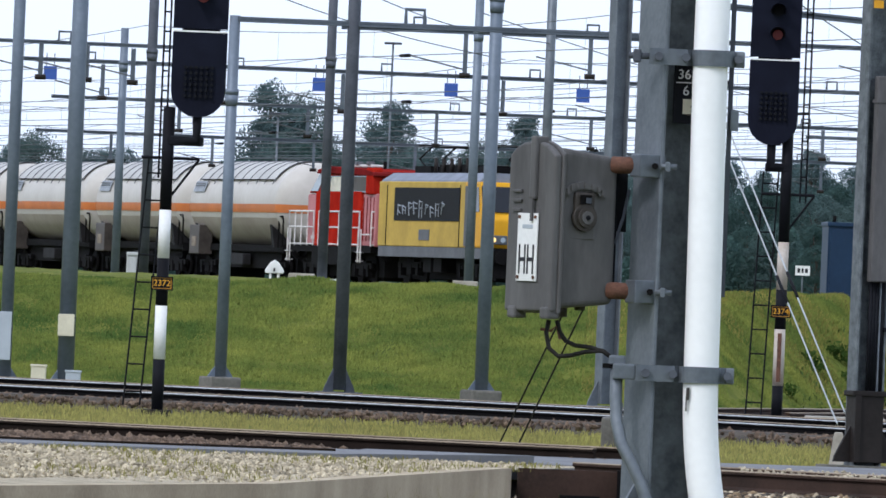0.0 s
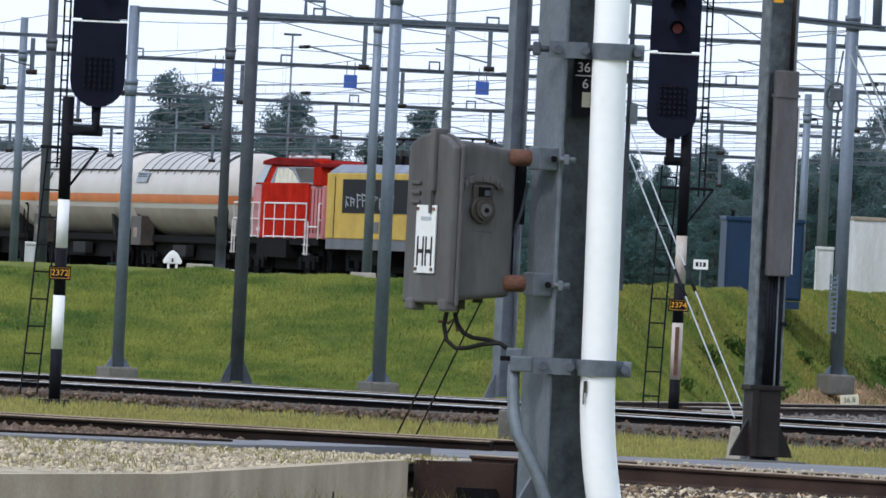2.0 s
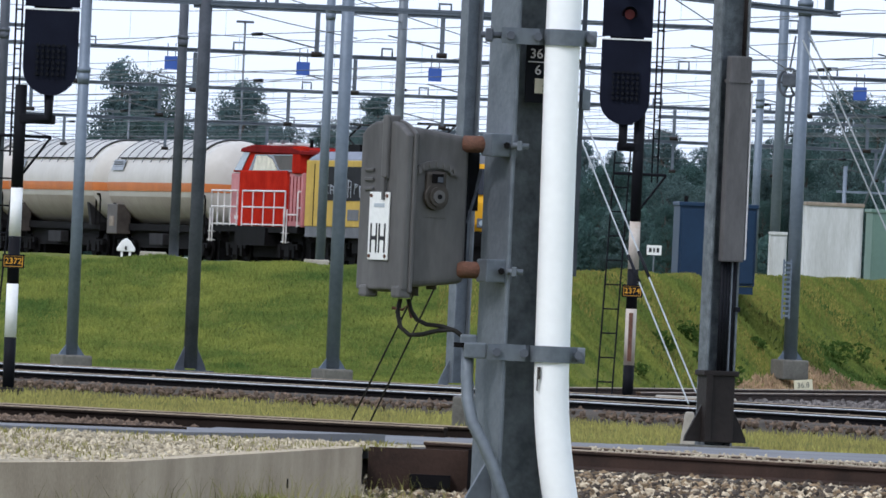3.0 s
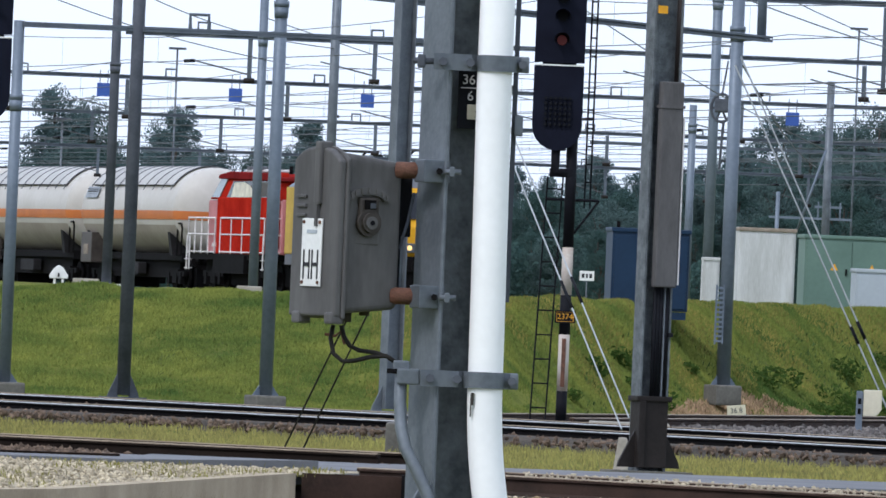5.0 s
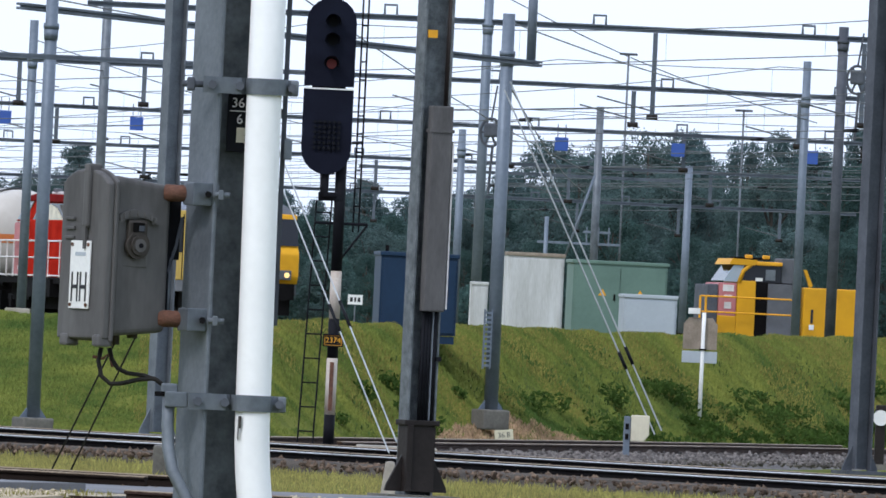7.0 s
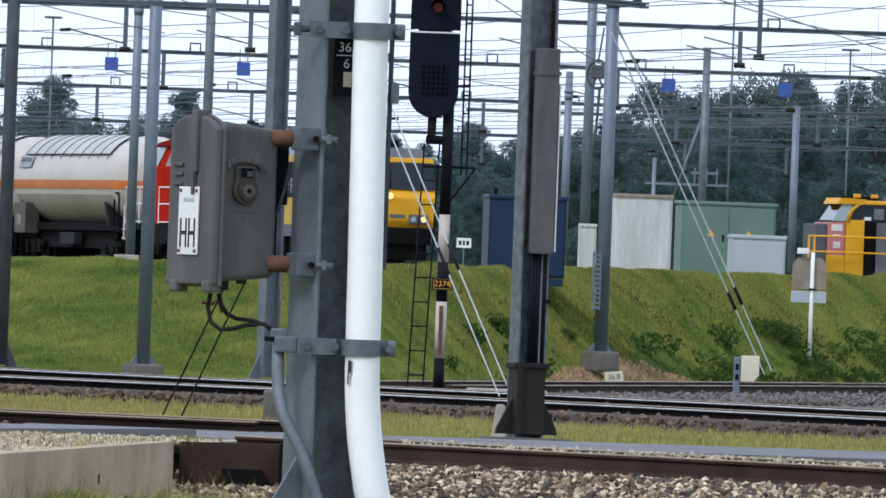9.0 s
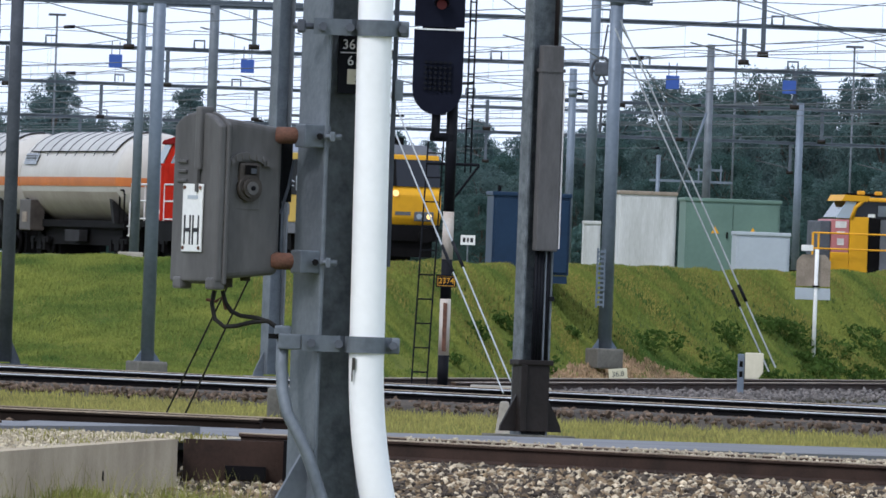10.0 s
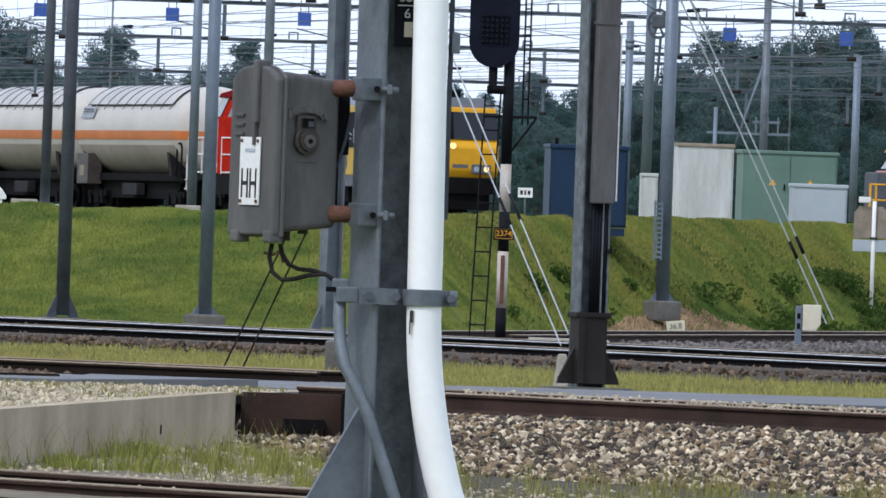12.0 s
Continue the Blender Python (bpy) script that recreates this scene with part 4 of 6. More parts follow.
        tb("rung", [(lx - 0.095 + lean * k, 0.1, lz0 - z0 + (lz1 - lz0) * k), (lx + 0.095 + lean * k, 0.1, lz0 - z0 + (lz1 - lz0) * k)], 0.010, BLACK, t, "", 6)
    sx = off + (0.38 if off < 0 else -0.42)
    for s in (0, 0.07):
        tb("upper_ladder_rail", [(sx + s, 0.1, z1 - z0 - 0.7), (sx + s, 0.1, z2 - z0)], 0.012, BLACK, t, "", 6)
    for i in range(12):
        z = z1 - z0 - 0.6 + i * (z2 - z1 + 0.5) / 12
        tb("upper_rung", [(sx, 0.1, z), (sx + 0.07, 0.1, z)], 0.01, BLACK, t, "", 6)
    tb("platform_bar", [(-0.3, 0.05, 2.72 - z0), (0.36, 0.05, 2.72 - z0)], 0.02, BLACK, t, "", 6)
    tb("platform_brace", [(0.36, 0.05, 2.72 - z0), (0.06, 0.05, 2.3 - z0)], 0.016, BLACK, t, "", 6)
    bx("foundation", (0, 0, -0.05), (0.34, 0.34, 0.12), BROWN_STEEL, t)


signal(-6.35, 154.0, -0.15, 0.32, (-0.15, 0.43, 1.04, 1.58, 2.13, 3.3), (3.19, 5.38), 4.18, 1.295, "2372", "dark light signal on a black and white post", False, (-0.30, -0.1, 2.7, 0.18))
signal(0.745, 168.0, -0.04, -0.2, (-0.04, 0.35, 1.05, 1.54, 2.13, 3.6), (3.32, 5.51), 4.39, 1.27, "2374", "dark light signal on a rust-streaked banded post", True, (-0.29, -0.02, 3.0, 0.10))


# ---- cabinets and small yard fixtures ----
def cabinet(name, x0, x1, z0, z1, y, depth, material, label, kind):
    t = thing(name, pose((x0 + x1) / 2, y, z0, 0, 0, 6), label, "cabinet", "trackside cabinets")
    w, h = x1 - x0, z1 - z0
    bx("body", (0, depth / 2, h / 2), (w * 0.97, depth, h - 0.06), material, t, "", 0.012)
    bx("roof", (0, depth / 2, h - 0.03), (w, depth + 0.06, 0.07), material if kind != "white" else COPPERISH, t, "slightly overhanging lid", 0.015)
    doors = 2 if kind == "green" else 1
    for i in range(doors):
        dw = (w * 0.97 - 0.06) / doors
        d = bx("door", (-w * 0.485 + 0.03 + dw * (i + 0.5), -0.012, h / 2 - 0.02), (dw - 0.012, 0.025, h - 0.18), material, t, "", 0.005)
        if kind in ("green", "blue"):
            bx("handle", (-w * 0.485 + 0.03 + dw * (i + 0.5) + dw * 0.38, -0.035, h * 0.55), (0.03, 0.03, 0.12), UNDER, d, "dark handle")
        if kind == "green":
            bm = B()
            cx = -w * 0.485 + 0.03 + dw * (i + 0.5) + (0.1 if i == 0 else -0.05)
            prism(bm, ((cx - 0.075, h * 0.57), (cx + 0.075, h * 0.57), (cx, h * 0.57 + 0.13)), 0.008, "y", -0.03)
            part("warning_triangle", bm, SIGN_YELLOW, d, "yellow warning triangle")
    drop = 0.12 if kind == "blue" else 0.34
    bx("plinth", (0, depth / 2, 0.02 - drop / 2), (w * 0.94, depth * 0.96, drop), CAB_BLUE if kind == "blue" else CONC_OLD, t)
    if kind == "blue":
        tb("roof_stub", [(-w / 2 + 0.12, 0.1, h), (-w / 2 + 0.12, 0.1, h + 0.1)], 0.03, UNDER, t, "", 8)
    return t


cabinet("relay_cabinet", 1.641, 2.92, 1.40, 2.73, 216.0, 0.9, CAB_BLUE, "dark blue steel relay cabinet on the embankment edge", "blue")
cabinet("relay_cabinet", 4.242, 5.324, 1.45, 3.066, 250.0, 0.8, CAB_WHITE, "rust-streaked white steel cabinet on the embankment", "white")
cabinet("relay_cabinet", 5.574, 7.423, 1.5, 3.024, 256.0, 1.0, CAB_GREEN, "pale green double-door cabinet with warning triangles", "green")
cabinet("relay_cabinet", 6.412, 7.437, 1.5, 2.391, 250.0, 0.7, CAB_GREY, "light grey low cabinet before a green one", "grey")
cabinet("junction_box", 4.09, 4.46, 1.6, 2.652, 284.0, 0.25, CAB_WHITE, "narrow white box at the foot of a mast", "grey")
cabinet("junction_box", -12.646, -12.415, 1.4, 1.965, 288.0, 0.2, CAB_WHITE, "narrow white box at the foot of a mast", "grey")


def small_signs():
    t = thing("track_sign", pose(1.48, 250, 1.4), "small white distance board on a thin post", "sign")
    tb("post", [(0, 0, 0), (0, 0, 0.58)], 0.015, GALV, t, n=6)
    bx("board", (0, -0.02, 0.65), (0.27, 0.015, 0.18), WHITE, t)
    for i, w in enumerate((0.05, 0.035, 0.05)):
        bx("print", (-0.07 + 0.07 * i, -0.03, 0.65), (w, 0.004, 0.08), BARS, t, "dark figure")
    # back of a notice board on a white post
    t = thing("notice_board", pose(7.27, 231, -0.2), "bare back of a notice board on a white post", "sign")
    tb("post", [(0.05, 0, 0), (0.05, 0, 2.25)], 0.035, WHITE, t, "flaking white post", 12)
    bm = B()
    prism(bm, ((-0.29, 1.62), (0.29, 1.62), (0.29, 2.05), (0.20, 2.16), (-0.20, 2.16), (-0.29, 2.05)), 0.02, "y", 0.05)
    part("board", bm, COPPERISH, t, "brown weathered board back")
    bx("lower_board", (0, -0.0, 1.49), (0.6, 0.03, 0.2), CAB_GREY, t, "pale grey lower board", 0.005)
    bx("top_lamp", (-0.12, 0, 2.27), (0.2, 0.1, 0.1), WHITE, t, "", 0.01)
    bx("bracket", (0.05, -0.02, 1.62), (0.12, 0.06, 0.03), UNDER, t)
    # cream box on a post beside the siding
    t = thing("trackside_box", pose(5.02, 187, -0.16), "cream box on a short grey post by the siding", "box")
    bx("post", (-0.085, 0, 0.27), (0.09, 0.08, 0.62), GALV_BLUE, t, "", 0.01)
    for z in (0.30, 0.44):
        bx("post_slot", (-0.085, -0.045, z), (0.045, 0.01, 0.08), UNDER, t)
    bm = B()
    prism(bm, ((-0.03, 0.24), (0.15, 0.24), (0.22, 0.33), (0.22, 0.60), (-0.03, 0.60)), 0.2, "y", -0.02)
    soften(bm, 0.008, 1)
    part("case", bm, CREAM_BOX, t)
    bx("back_bracket", (-0.02, 0.02, 0.4), (0.05, 0.1, 0.3), GALV, t)
    # leaning number board in the dead grass
    t = thing("number_board", pose(3.68, 211.0, -0.262, 0, -6, 0), "weathered tan number board leaning in dead grass", "sign")
    bx("board", (0, 0, 0.19), (0.29, 0.03, 0.17), CREAM_BOX, t, "", 0.006)
    words("36.8", 0.115, GALV_DARK, t, pose(0, -0.019, 0.19, 90), "figures")
    tb("stake", [(0, 0.02, -0.05), (0, 0.02, 0.15)], 0.015, BROWN_STEEL, t, n=6)
    # white ground signal on the embankment edge
    t = thing("ground_signal", pose(-9.9, 300, 1.4), "small white dome-topped ground signal on the embankment", "signal")
    bm = B()
    prism(bm, ((-0.2, 0.26), (0.2, 0.26), (0.21, 0.33), (0.1, 0.5), (0.0, 0.56), (-0.1, 0.5), (-0.21, 0.33)), 0.12, "y")
    soften(bm, 0.02, 2)
    part("housing", bm, WHITE, t)
    bx("lens", (0.0, -0.07, 0.34), (0.04, 0.02, 0.08), BARS, t, "dark lens")
    for s in (-1, 1):
        bx("leg", (s * 0.09, 0, 0.13), (0.05, 0.06, 0.28), WHITE, t)
    # small boxes at the foot of the left mast
    for x, z0, z1, m, lab in ((-9.19, -0.12, 0.12, CREAM_BOX, "cream cable box beside a mast foot"), (-8.72, -0.16, 0.06, CAB_GREY, "pale blue-grey cable box beside a mast foot")):
        t = thing("cable_box", pose(x, 183.5, z0), lab, "box")
        bx("case", (0, 0, (z1 - z0) / 2), (0.2, 0.2, z1 - z0), m, t, "", 0.015)
        bx("lid", (0, 0, z1 - z0), (0.22, 0.22, 0.03), m, t, "", 0.008)
    t = thing("mast_box", pose(-9.73, 184.8, 0.50), "pale grey cover strapped low on a mast", "box")
    bx("case", (0.0, -0.12, 0), (0.17, 0.1, 0.66), CAB_GREY, t, "", 0.01)
    bx("strap", (0.0, -0.05, 0.1), (0.19, 0.2, 0.03), GALV_DARK, t)
    t = thing("mast_box", pose(-8.9, 184.8, 0.68), "cream box strapped to a mast", "box")
    bx("case", (0.0, -0.12, 0), (0.22, 0.12, 0.30), CREAM_BOX, t, "", 0.01)
    bx("strap", (0.0, -0.05, 0.1), (0.24, 0.2, 0.03), GALV_DARK, t)
    t = thing("slab", pose(1.6, 168.6, -0.14), "pale flat concrete slab by the signal", "slab")
    bx("top", (0, 0, 0.05), (1.0, 1.6, 0.16), CONC, t, "", 0.02)
    t = thing("slab", pose(-0.9, 140.0, -0.17), "low concrete cable chamber in the grass", "slab")
    bx("top", (0, 0, 0.12), (0.55, 1.2, 0.3), CONC_OLD, t, "", 0.02)
    for x, y in ((-8.95, 289), (-5.65, 299)):
        t = thing("slab", pose(x, y, 1.49), "whitish concrete slab on the embankment", "slab")
        bx("top", (0, 0, 0.08), (0.55, 0.8, 0.2), CONC, t, "", 0.03)


small_signs()


def far_fixtures():
    # a low post with cross arms before the wood
    t = thing("signal_post", pose(7.9, 400, 1.5), "thin grey post with short cross arms", "post")
    tb("post", [(0, 0, 0), (0, 0, 3.75)], 0.06, GALV_BLUE, t, n=8)
    for z, x0, x1 in ((3.0, -0.25, 2.2), (3.35, 1.1, 1.9)):
        bx("cross_arm", ((x0 + x1) / 2, 0, z), (x1 - x0, 0.06, 0.07), GALV_BLUE, t)
    for x in (1.2, 1.55, 1.85):
        tb("arm_pin", [(x, 0, 2.95), (x, 0, 3.5)], 0.025, GALV_BLUE, t, n=6)
    t = thing("mast_strut", pose(0, 0, 0), "slanting grey strut beside a mast", "strut")
    tb("strut", [(7.62, 329.0, 5.6), (6.98, 329.0, 3.58)], 0.03, GALV_BLUE, t, n=8)
    # round white marker on a dark post beside the siding
    t = thing("marker_post", pose(8.56, 190.0, -0.16), "dark short post with a round white marker", "sign")
    bx("post", (0, 0, 0.44), (0.14, 0.12, 0.9), BROWN_STEEL, t, "", 0.015)
    bm = B()
    tube(bm, [(0.0, -0.06, 0.71), (0.0, -0.10, 0.71)], 0.11, 20)
    part("disc", bm, WHITE, t, "round white disc")
    bx("foot", (0, 0, 0.02), (0.3, 0.3, 0.08), CONC_OLD, t)


far_fixtures()


def slatted_panel():
    t = thing("climb_guard", pose(3.349, 214.3, 0.944, 0, 0, 20), "bluish slatted guard panel on a mast", "guard")
    for s in (-1, 1):
        bx("edge", (s * 0.06, -0.1, 0.47), (0.02, 0.03, 0.94), GALV_BLUE, t)
    for i in range(12):
        bx("slat", (0, -0.1, 0.05 + i * 0.076), (0.12, 0.02, 0.035), GALV_BLUE, t)


slatted_panel()


def guys():
    """Paired stay wires to the ground."""
    def stays(lines, m, lab, ins, r):
        t = thing("guy_wire", pose(0, 0, 0), lab, "guy wire", "stay wires")
        for p0, p1 in lines:
            a, b = Vector(p0), Vector(p1)
            tb("wire", [a, b], r, m, t, n=6)
            if ins:
                tb("insulator", [a.lerp(b, ins[0]), a.lerp(b, ins[1])], r * 2.0, BLACK, t, "dark insulator", 8)
    # stays of the dark mast, of the mast on the slope, and thin dark ones behind the near mast
    stays((((-0.258, 128.0, 3.285), (1.110, 124.0, 0.260)), ((-0.123, 128.0, 3.236), (1.174, 124.0, 0.366))), GUY_WHITE, "pair of pale stay wires with dark insulators", (0.56, 0.64), 0.008)
    stays((((3.335, 206.0, 5.201), (5.862, 206.0, 0.078)), ((3.414, 206.0, 5.333), (5.962, 206.0, 0.143))), GUY_WHITE, "pair of pale stay wires with dark insulators", (0.76, 0.81), 0.013)
    stays((((-1.194, 128.0, 1.822), (-2.061, 130.0, -0.106)), ((-1.049, 128.0, 1.790), (-1.877, 130.0, -0.100))), RUBBER, "pair of thin dark stay wires", None, 0.009)
    t = thing("stay_anchor", pose(1.13, 124.6, -0.12), "grey concrete stay anchor beside a mast foot", "anchor")
    bx("block", (0, 0, 0.14), (0.16, 0.3, 0.32), CONC, t, "", 0.02, None, (0.5, 0.7))


guys()


# ---- vegetation ----
def blades(name, spots, material, label, hmin, hmax, width, seed, category="grass", soft=False):
    """Many thin bent blades as one mesh; spots gives (x, y, z) arrays."""
    rng = np.random.default_rng(seed)
    p = np.asarray(spots, dtype=float)
    n = len(p)
    a = rng.uniform(-1.25, 1.25, n) if soft else rng.uniform(0, 2 * np.pi, n)
    h = rng.uniform(hmin, hmax, n)
    w = width * rng.uniform(0.6, 1.3, n)
    lean = rng.uniform(0.1, 0.6, n) * h
    la = rng.uniform(0, 2 * np.pi, n)
    sx, sy = np.cos(a) * w / 2, np.sin(a) * w / 2 * 0.5
    lx, ly = np.cos(la) * lean, np.sin(la) * lean
    v = np.zeros((n, 5, 3))
    v[:, 0] = p + np.stack([-sx, -sy, 0 * h], 1)
    v[:, 1] = p + np.stack([sx, sy, 0 * h], 1)
    v[:, 2] = p + np.stack([sx * 0.7 + lx * 0.35, sy * 0.7 + ly * 0.35, h * 0.6], 1)
    v[:, 3] = p + np.stack([-sx * 0.7 + lx * 0.35, -sy * 0.7 + ly * 0.35, h * 0.6], 1)
    v[:, 4] = p + np.stack([lx, ly, h], 1)
    base = np.arange(n)[:, None] * 5
    quads = (base + np.array([[0, 1, 2, 3]])).tolist()
    tris = (base + np.array([[3, 2, 4]])).tolist()
    me = bpy.data.meshes.new(name)
    me.from_pydata(v.reshape(-1, 3).tolist(), [], quads + tris)
    me.materials.append(material)
    if soft:
        up = np.tile((0.0, -0.45, 0.89), (n * 5, 1)) + np.repeat(rng.normal(0, 0.24, (n, 3)), 5, axis=0)
        me.normals_split_custom_set_from_vertices(up / np.linalg.norm(up, axis=1)[:, None])
    return tagged(new(name, me), label, category, kind="stuff")


def scatter(n, x0, x1, y0, y1, seed, keep=None, lift=0.0):
    rng = np.random.default_rng(seed)
    xs, ys = rng.uniform(x0, x1, n), rng.uniform(y0, y1, n)
    out = []
    for x, y in zip(xs, ys):
        if keep is None or keep(x, y, rng):
            out.append((x, y, ground_h(x, y) - 0.01 + lift))
    return out


def bank(x, y, rng):
    f = foot(x)
    return f - 0.5 < y < f + 16 and abs(x) < y * 0.058 + 1.5


def off_beds(x, y):
    for line, half in ((LINE2N, 2.6), (LINE2F, 2.6), (LINE1F, 1.9), (LINE3, 3.6)):
        pts = offset_line(line, 0.75)
        for (ax, ay), (bx_, by) in zip(pts, pts[1:]):
            d = Vector((bx_ - ax, by - ay))
            k = max(0, min(1, ((x - ax) * d.x + (y - ay) * d.y) / d.length_squared))
            if math.hypot(x - ax - d.x * k, y - ay - d.y * k) < half:
                return False
    return True


def dead_zone(x, y):
    """Tan dead patch on the lower slope."""
    return 2.3 < x < 5.2 and foot(x) - 0.4 < y < foot(x) + 2.6 * (1 - abs(x - 3.7) / 1.6) + 0.7 * noise.noise((x * 2.5, y, 1))


def plant():
    rng = np.random.default_rng(1)
    turf = []
    for x, k in zip(rng.uniform(-15, 14.5, 300000), rng.uniform(0, 1, 300000)):
        y = foot(x) - 0.4 + 11.5 * k
        if abs(x) < y * 0.057 and not (dead_zone(x, y) and rng.random() < 0.9):
            turf.append((x, y, ground_h(x, y) - 0.01))
    blades("grass", turf, GRASS, "long green grass covering the embankment", 0.025, 0.085, 0.03, 11, soft=True)
    blades("grass", scatter(150000, -13, 12, 121, 172, 2, lambda x, y, r: abs(x) < y * 0.058 and off_beds(x, y) and r.random() < 0.75), GRASS_DRY, "dry yellowish grass strip between the tracks", 0.03, 0.11, 0.013, 12, soft=True)
    mixed = []
    for x, k in zip(rng.uniform(-2, 14, 90000), rng.uniform(0.05, 1, 90000)):
        y = foot(x) + 10.5 * k
        if abs(x) < y * 0.057 and not dead_zone(x, y) and noise.noise((x * 0.8, y * 0.5, 3)) + 0.6 * k > 0.30:
            mixed.append((x, y, ground_h(x, y) - 0.01))
    blades("grass", mixed, OLIVE, "olive seeding grass on the upper embankment", 0.04, 0.10, 0.022, 17, soft=True)
    blades("dead_grass", scatter(60000, 2.2, 5.3, 206, 226, 3, lambda x, y, r: dead_zone(x, y)), GRASS_TAN, "tan dead grass at the embankment foot", 0.03, 0.10, 0.03, 13)
    blades("weeds", scatter(16000, -4.5, 4.5, 77.6, 95, 4, lambda x, y, r: abs(x) < y * 0.05 and noise.noise((x * 1.9, y * 0.35, 9)) > 0.26), WEED_BRIGHT, "green weeds along the closest rail", 0.03, 0.12, 0.008, 14)
    blades("weeds", scatter(16000, -0.2, 3.2, 76.5, 90.6, 31, lambda x, y, r: abs(x) < y * 0.05 and noise.noise((x * 3.0, y * 0.5, 5)) > 0.08 and r.random() < 0.45), GRASS_DRY, "thin upright weeds growing through the ballast", 0.08, 0.26, 0.006, 32)
    blades("weeds", scatter(26000, -4.2, -0.3, 84, 94, 33, lambda x, y, r: abs(x) < y * 0.05 and noise.noise((x * 3.2, y * 0.5, 6)) > 0.17 and r.random() < 0.7), WEED_BRIGHT, "leafy yellow-green weed clumps below a concrete wall", 0.03, 0.15, 0.012, 34)
    blades("weeds", scatter(2600, -4.6, -0.4, 82, 95, 35, lambda x, y, r: abs(x) < y * 0.05 and noise.noise((x * 1.1, y * 0.3, 12)) > -0.1), GRASS_DRY, "thin dry stalks below a concrete wall", 0.12, 0.34, 0.005, 36)
    blades("weeds", [(x, y, lerp(y, (98, 112), (0.02, -0.1))) for x, y, z in scatter(7000, -6, -1.2, 86, 112, 6, lambda x, y, r: abs(x) < y * 0.05 and noise.noise((x * 1.3, y * 0.3, 2)) > 0.0 and x < -1.46 - (98 - y) * 0.1)], GRASS_DRY, "sparse dry weeds growing in chippings", 0.02, 0.065, 0.009, 15)
    blades("weeds", scatter(60000, 0.3, 14, 196, 262, 7, lambda x, y, r: bank(x, y, r) and not dead_zone(x, y) and noise.noise((x * 0.9, y * 0.3, 4)) > 0.22 - 0.07 * min(x, 6) and y < foot(x) + 6.5 + 1.5 * noise.noise((x, y * 0.4, 8))), WEED, "darker weeds in tufts on the embankment", 0.05, 0.12, 0.03, 16)


plant()


def brambles():
    """Low dark clumps of leaves in the lower part of the slope."""
    rng = np.random.default_rng(61)
    out = []
    for i in range(170):
        x = rng.uniform(0.6, 13)
        k = rng.uniform(0.02, 0.62) ** 1.3
        if 2.4 < x < 5.2 and k < 0.3:
            continue
        if rng.random() > 0.25 + 0.07 * x:
            continue
        y = foot(x) + 9 * k
        r = rng.uniform(0.16, 0.5)
        n = int(240 * r / 0.35)
        d = rng.normal(0, 1, (n, 3))
        d /= np.linalg.norm(d, axis=1)[:, None]
        p = np.array((x, y, ground_h(x, y))) + d * r * rng.uniform(0.5, 1, (n, 1)) * np.array((1.25, 1.0, 0.55))
        out.append(p)
    p = np.concatenate(out)
    n = len(p)
    u = rng.normal(0, 1, (n, 3))
    u /= np.linalg.norm(u, axis=1)[:, None]
    w = np.cross(u, rng.normal(0, 1, (n, 3)))
    w /= np.linalg.norm(w, axis=1)[:, None]
    q = 0.045 * rng.uniform(0.6, 1.4, (n, 1))
    v = np.stack([p - u * q, p + w * q * 0.5, p + u * q, p - w * q * 0.5], 1)
    me = bpy.data.meshes.new("brambles")
    me.from_pydata(v.reshape(-1, 3).tolist(), [], (np.arange(n)[:, None] * 4 + np.array([[0, 1, 2, 3]])).tolist())
    me.materials.append(leaf("bramble_leaves", (0.070, 0.115, 0.026), (0.038, 0.074, 0.016)))
    tagged(new("brambles", me), "low dark green brambles on the embankment slope", "brambles", kind="stuff")


brambles()


def stones(name, centres, material, label, smin, smax, seed, category="gravel"):
    rng = np.random.default_rng(seed)
    bm = B()
    bmesh.ops.create_icosphere(bm, subdivisions=1, radius=1.0)
    bv = np.array([v.co[:] for v in bm.verts])
    bf = np.array([[v.index for v in f.verts] for f in bm.faces])
    bm.free()
    c = np.asarray(centres)
    n = len(c)
    nv = len(bv)
    s = rng.uniform(smin, smax, n)[:, None, None] * rng.uniform(0.55, 1.15, (n, 1, 3))
    v = bv[None] * rng.uniform(0.55, 1.25, (n, nv, 1)) * s
    a = rng.uniform(0, 2 * np.pi, n)
    ca, sa = np.cos(a)[:, None], np.sin(a)[:, None]
    x, y = v[:, :, 0] * ca - v[:, :, 1] * sa, v[:, :, 0] * sa + v[:, :, 1] * ca
    v = np.stack([x, y, v[:, :, 2]], 2) + c[:, None, :]
    f = (bf[None] + (np.arange(n) * nv)[:, None, None]).reshape(-1, 3)
    me = bpy.data.meshes.new(name)
    me.from_pydata(v.reshape(-1, 3).tolist(), [], f.tolist())
    me.materials.append(material)
    return tagged(new(name, me), label, category, kind="stuff")


def stone_bed():
    bm = B()
    rows = []
    for i in range(40):
        x = -1.6 + i * 0.25
        yr = near_line(LINE1N, x)
        rows.append([bm.verts.new((x, yr - d, z)) for d, z in ((-0.2, -0.18), (0.6, -0.2), (7.5, -0.31), (15.0, -0.39), (21.0, -0.415))])
    for a, b in zip(rows, rows[1:]):
        for j in range(4):
            bm.faces.new((a[j], a[j + 1], b[j + 1], b[j]))
    # Dark bed colour gives the shade in the gaps between stones.
    tagged(part("ballast_bed_8", bm, BALLAST), "earth under the ballast bank, dark for shaded gaps", "ballast", kind="structure")


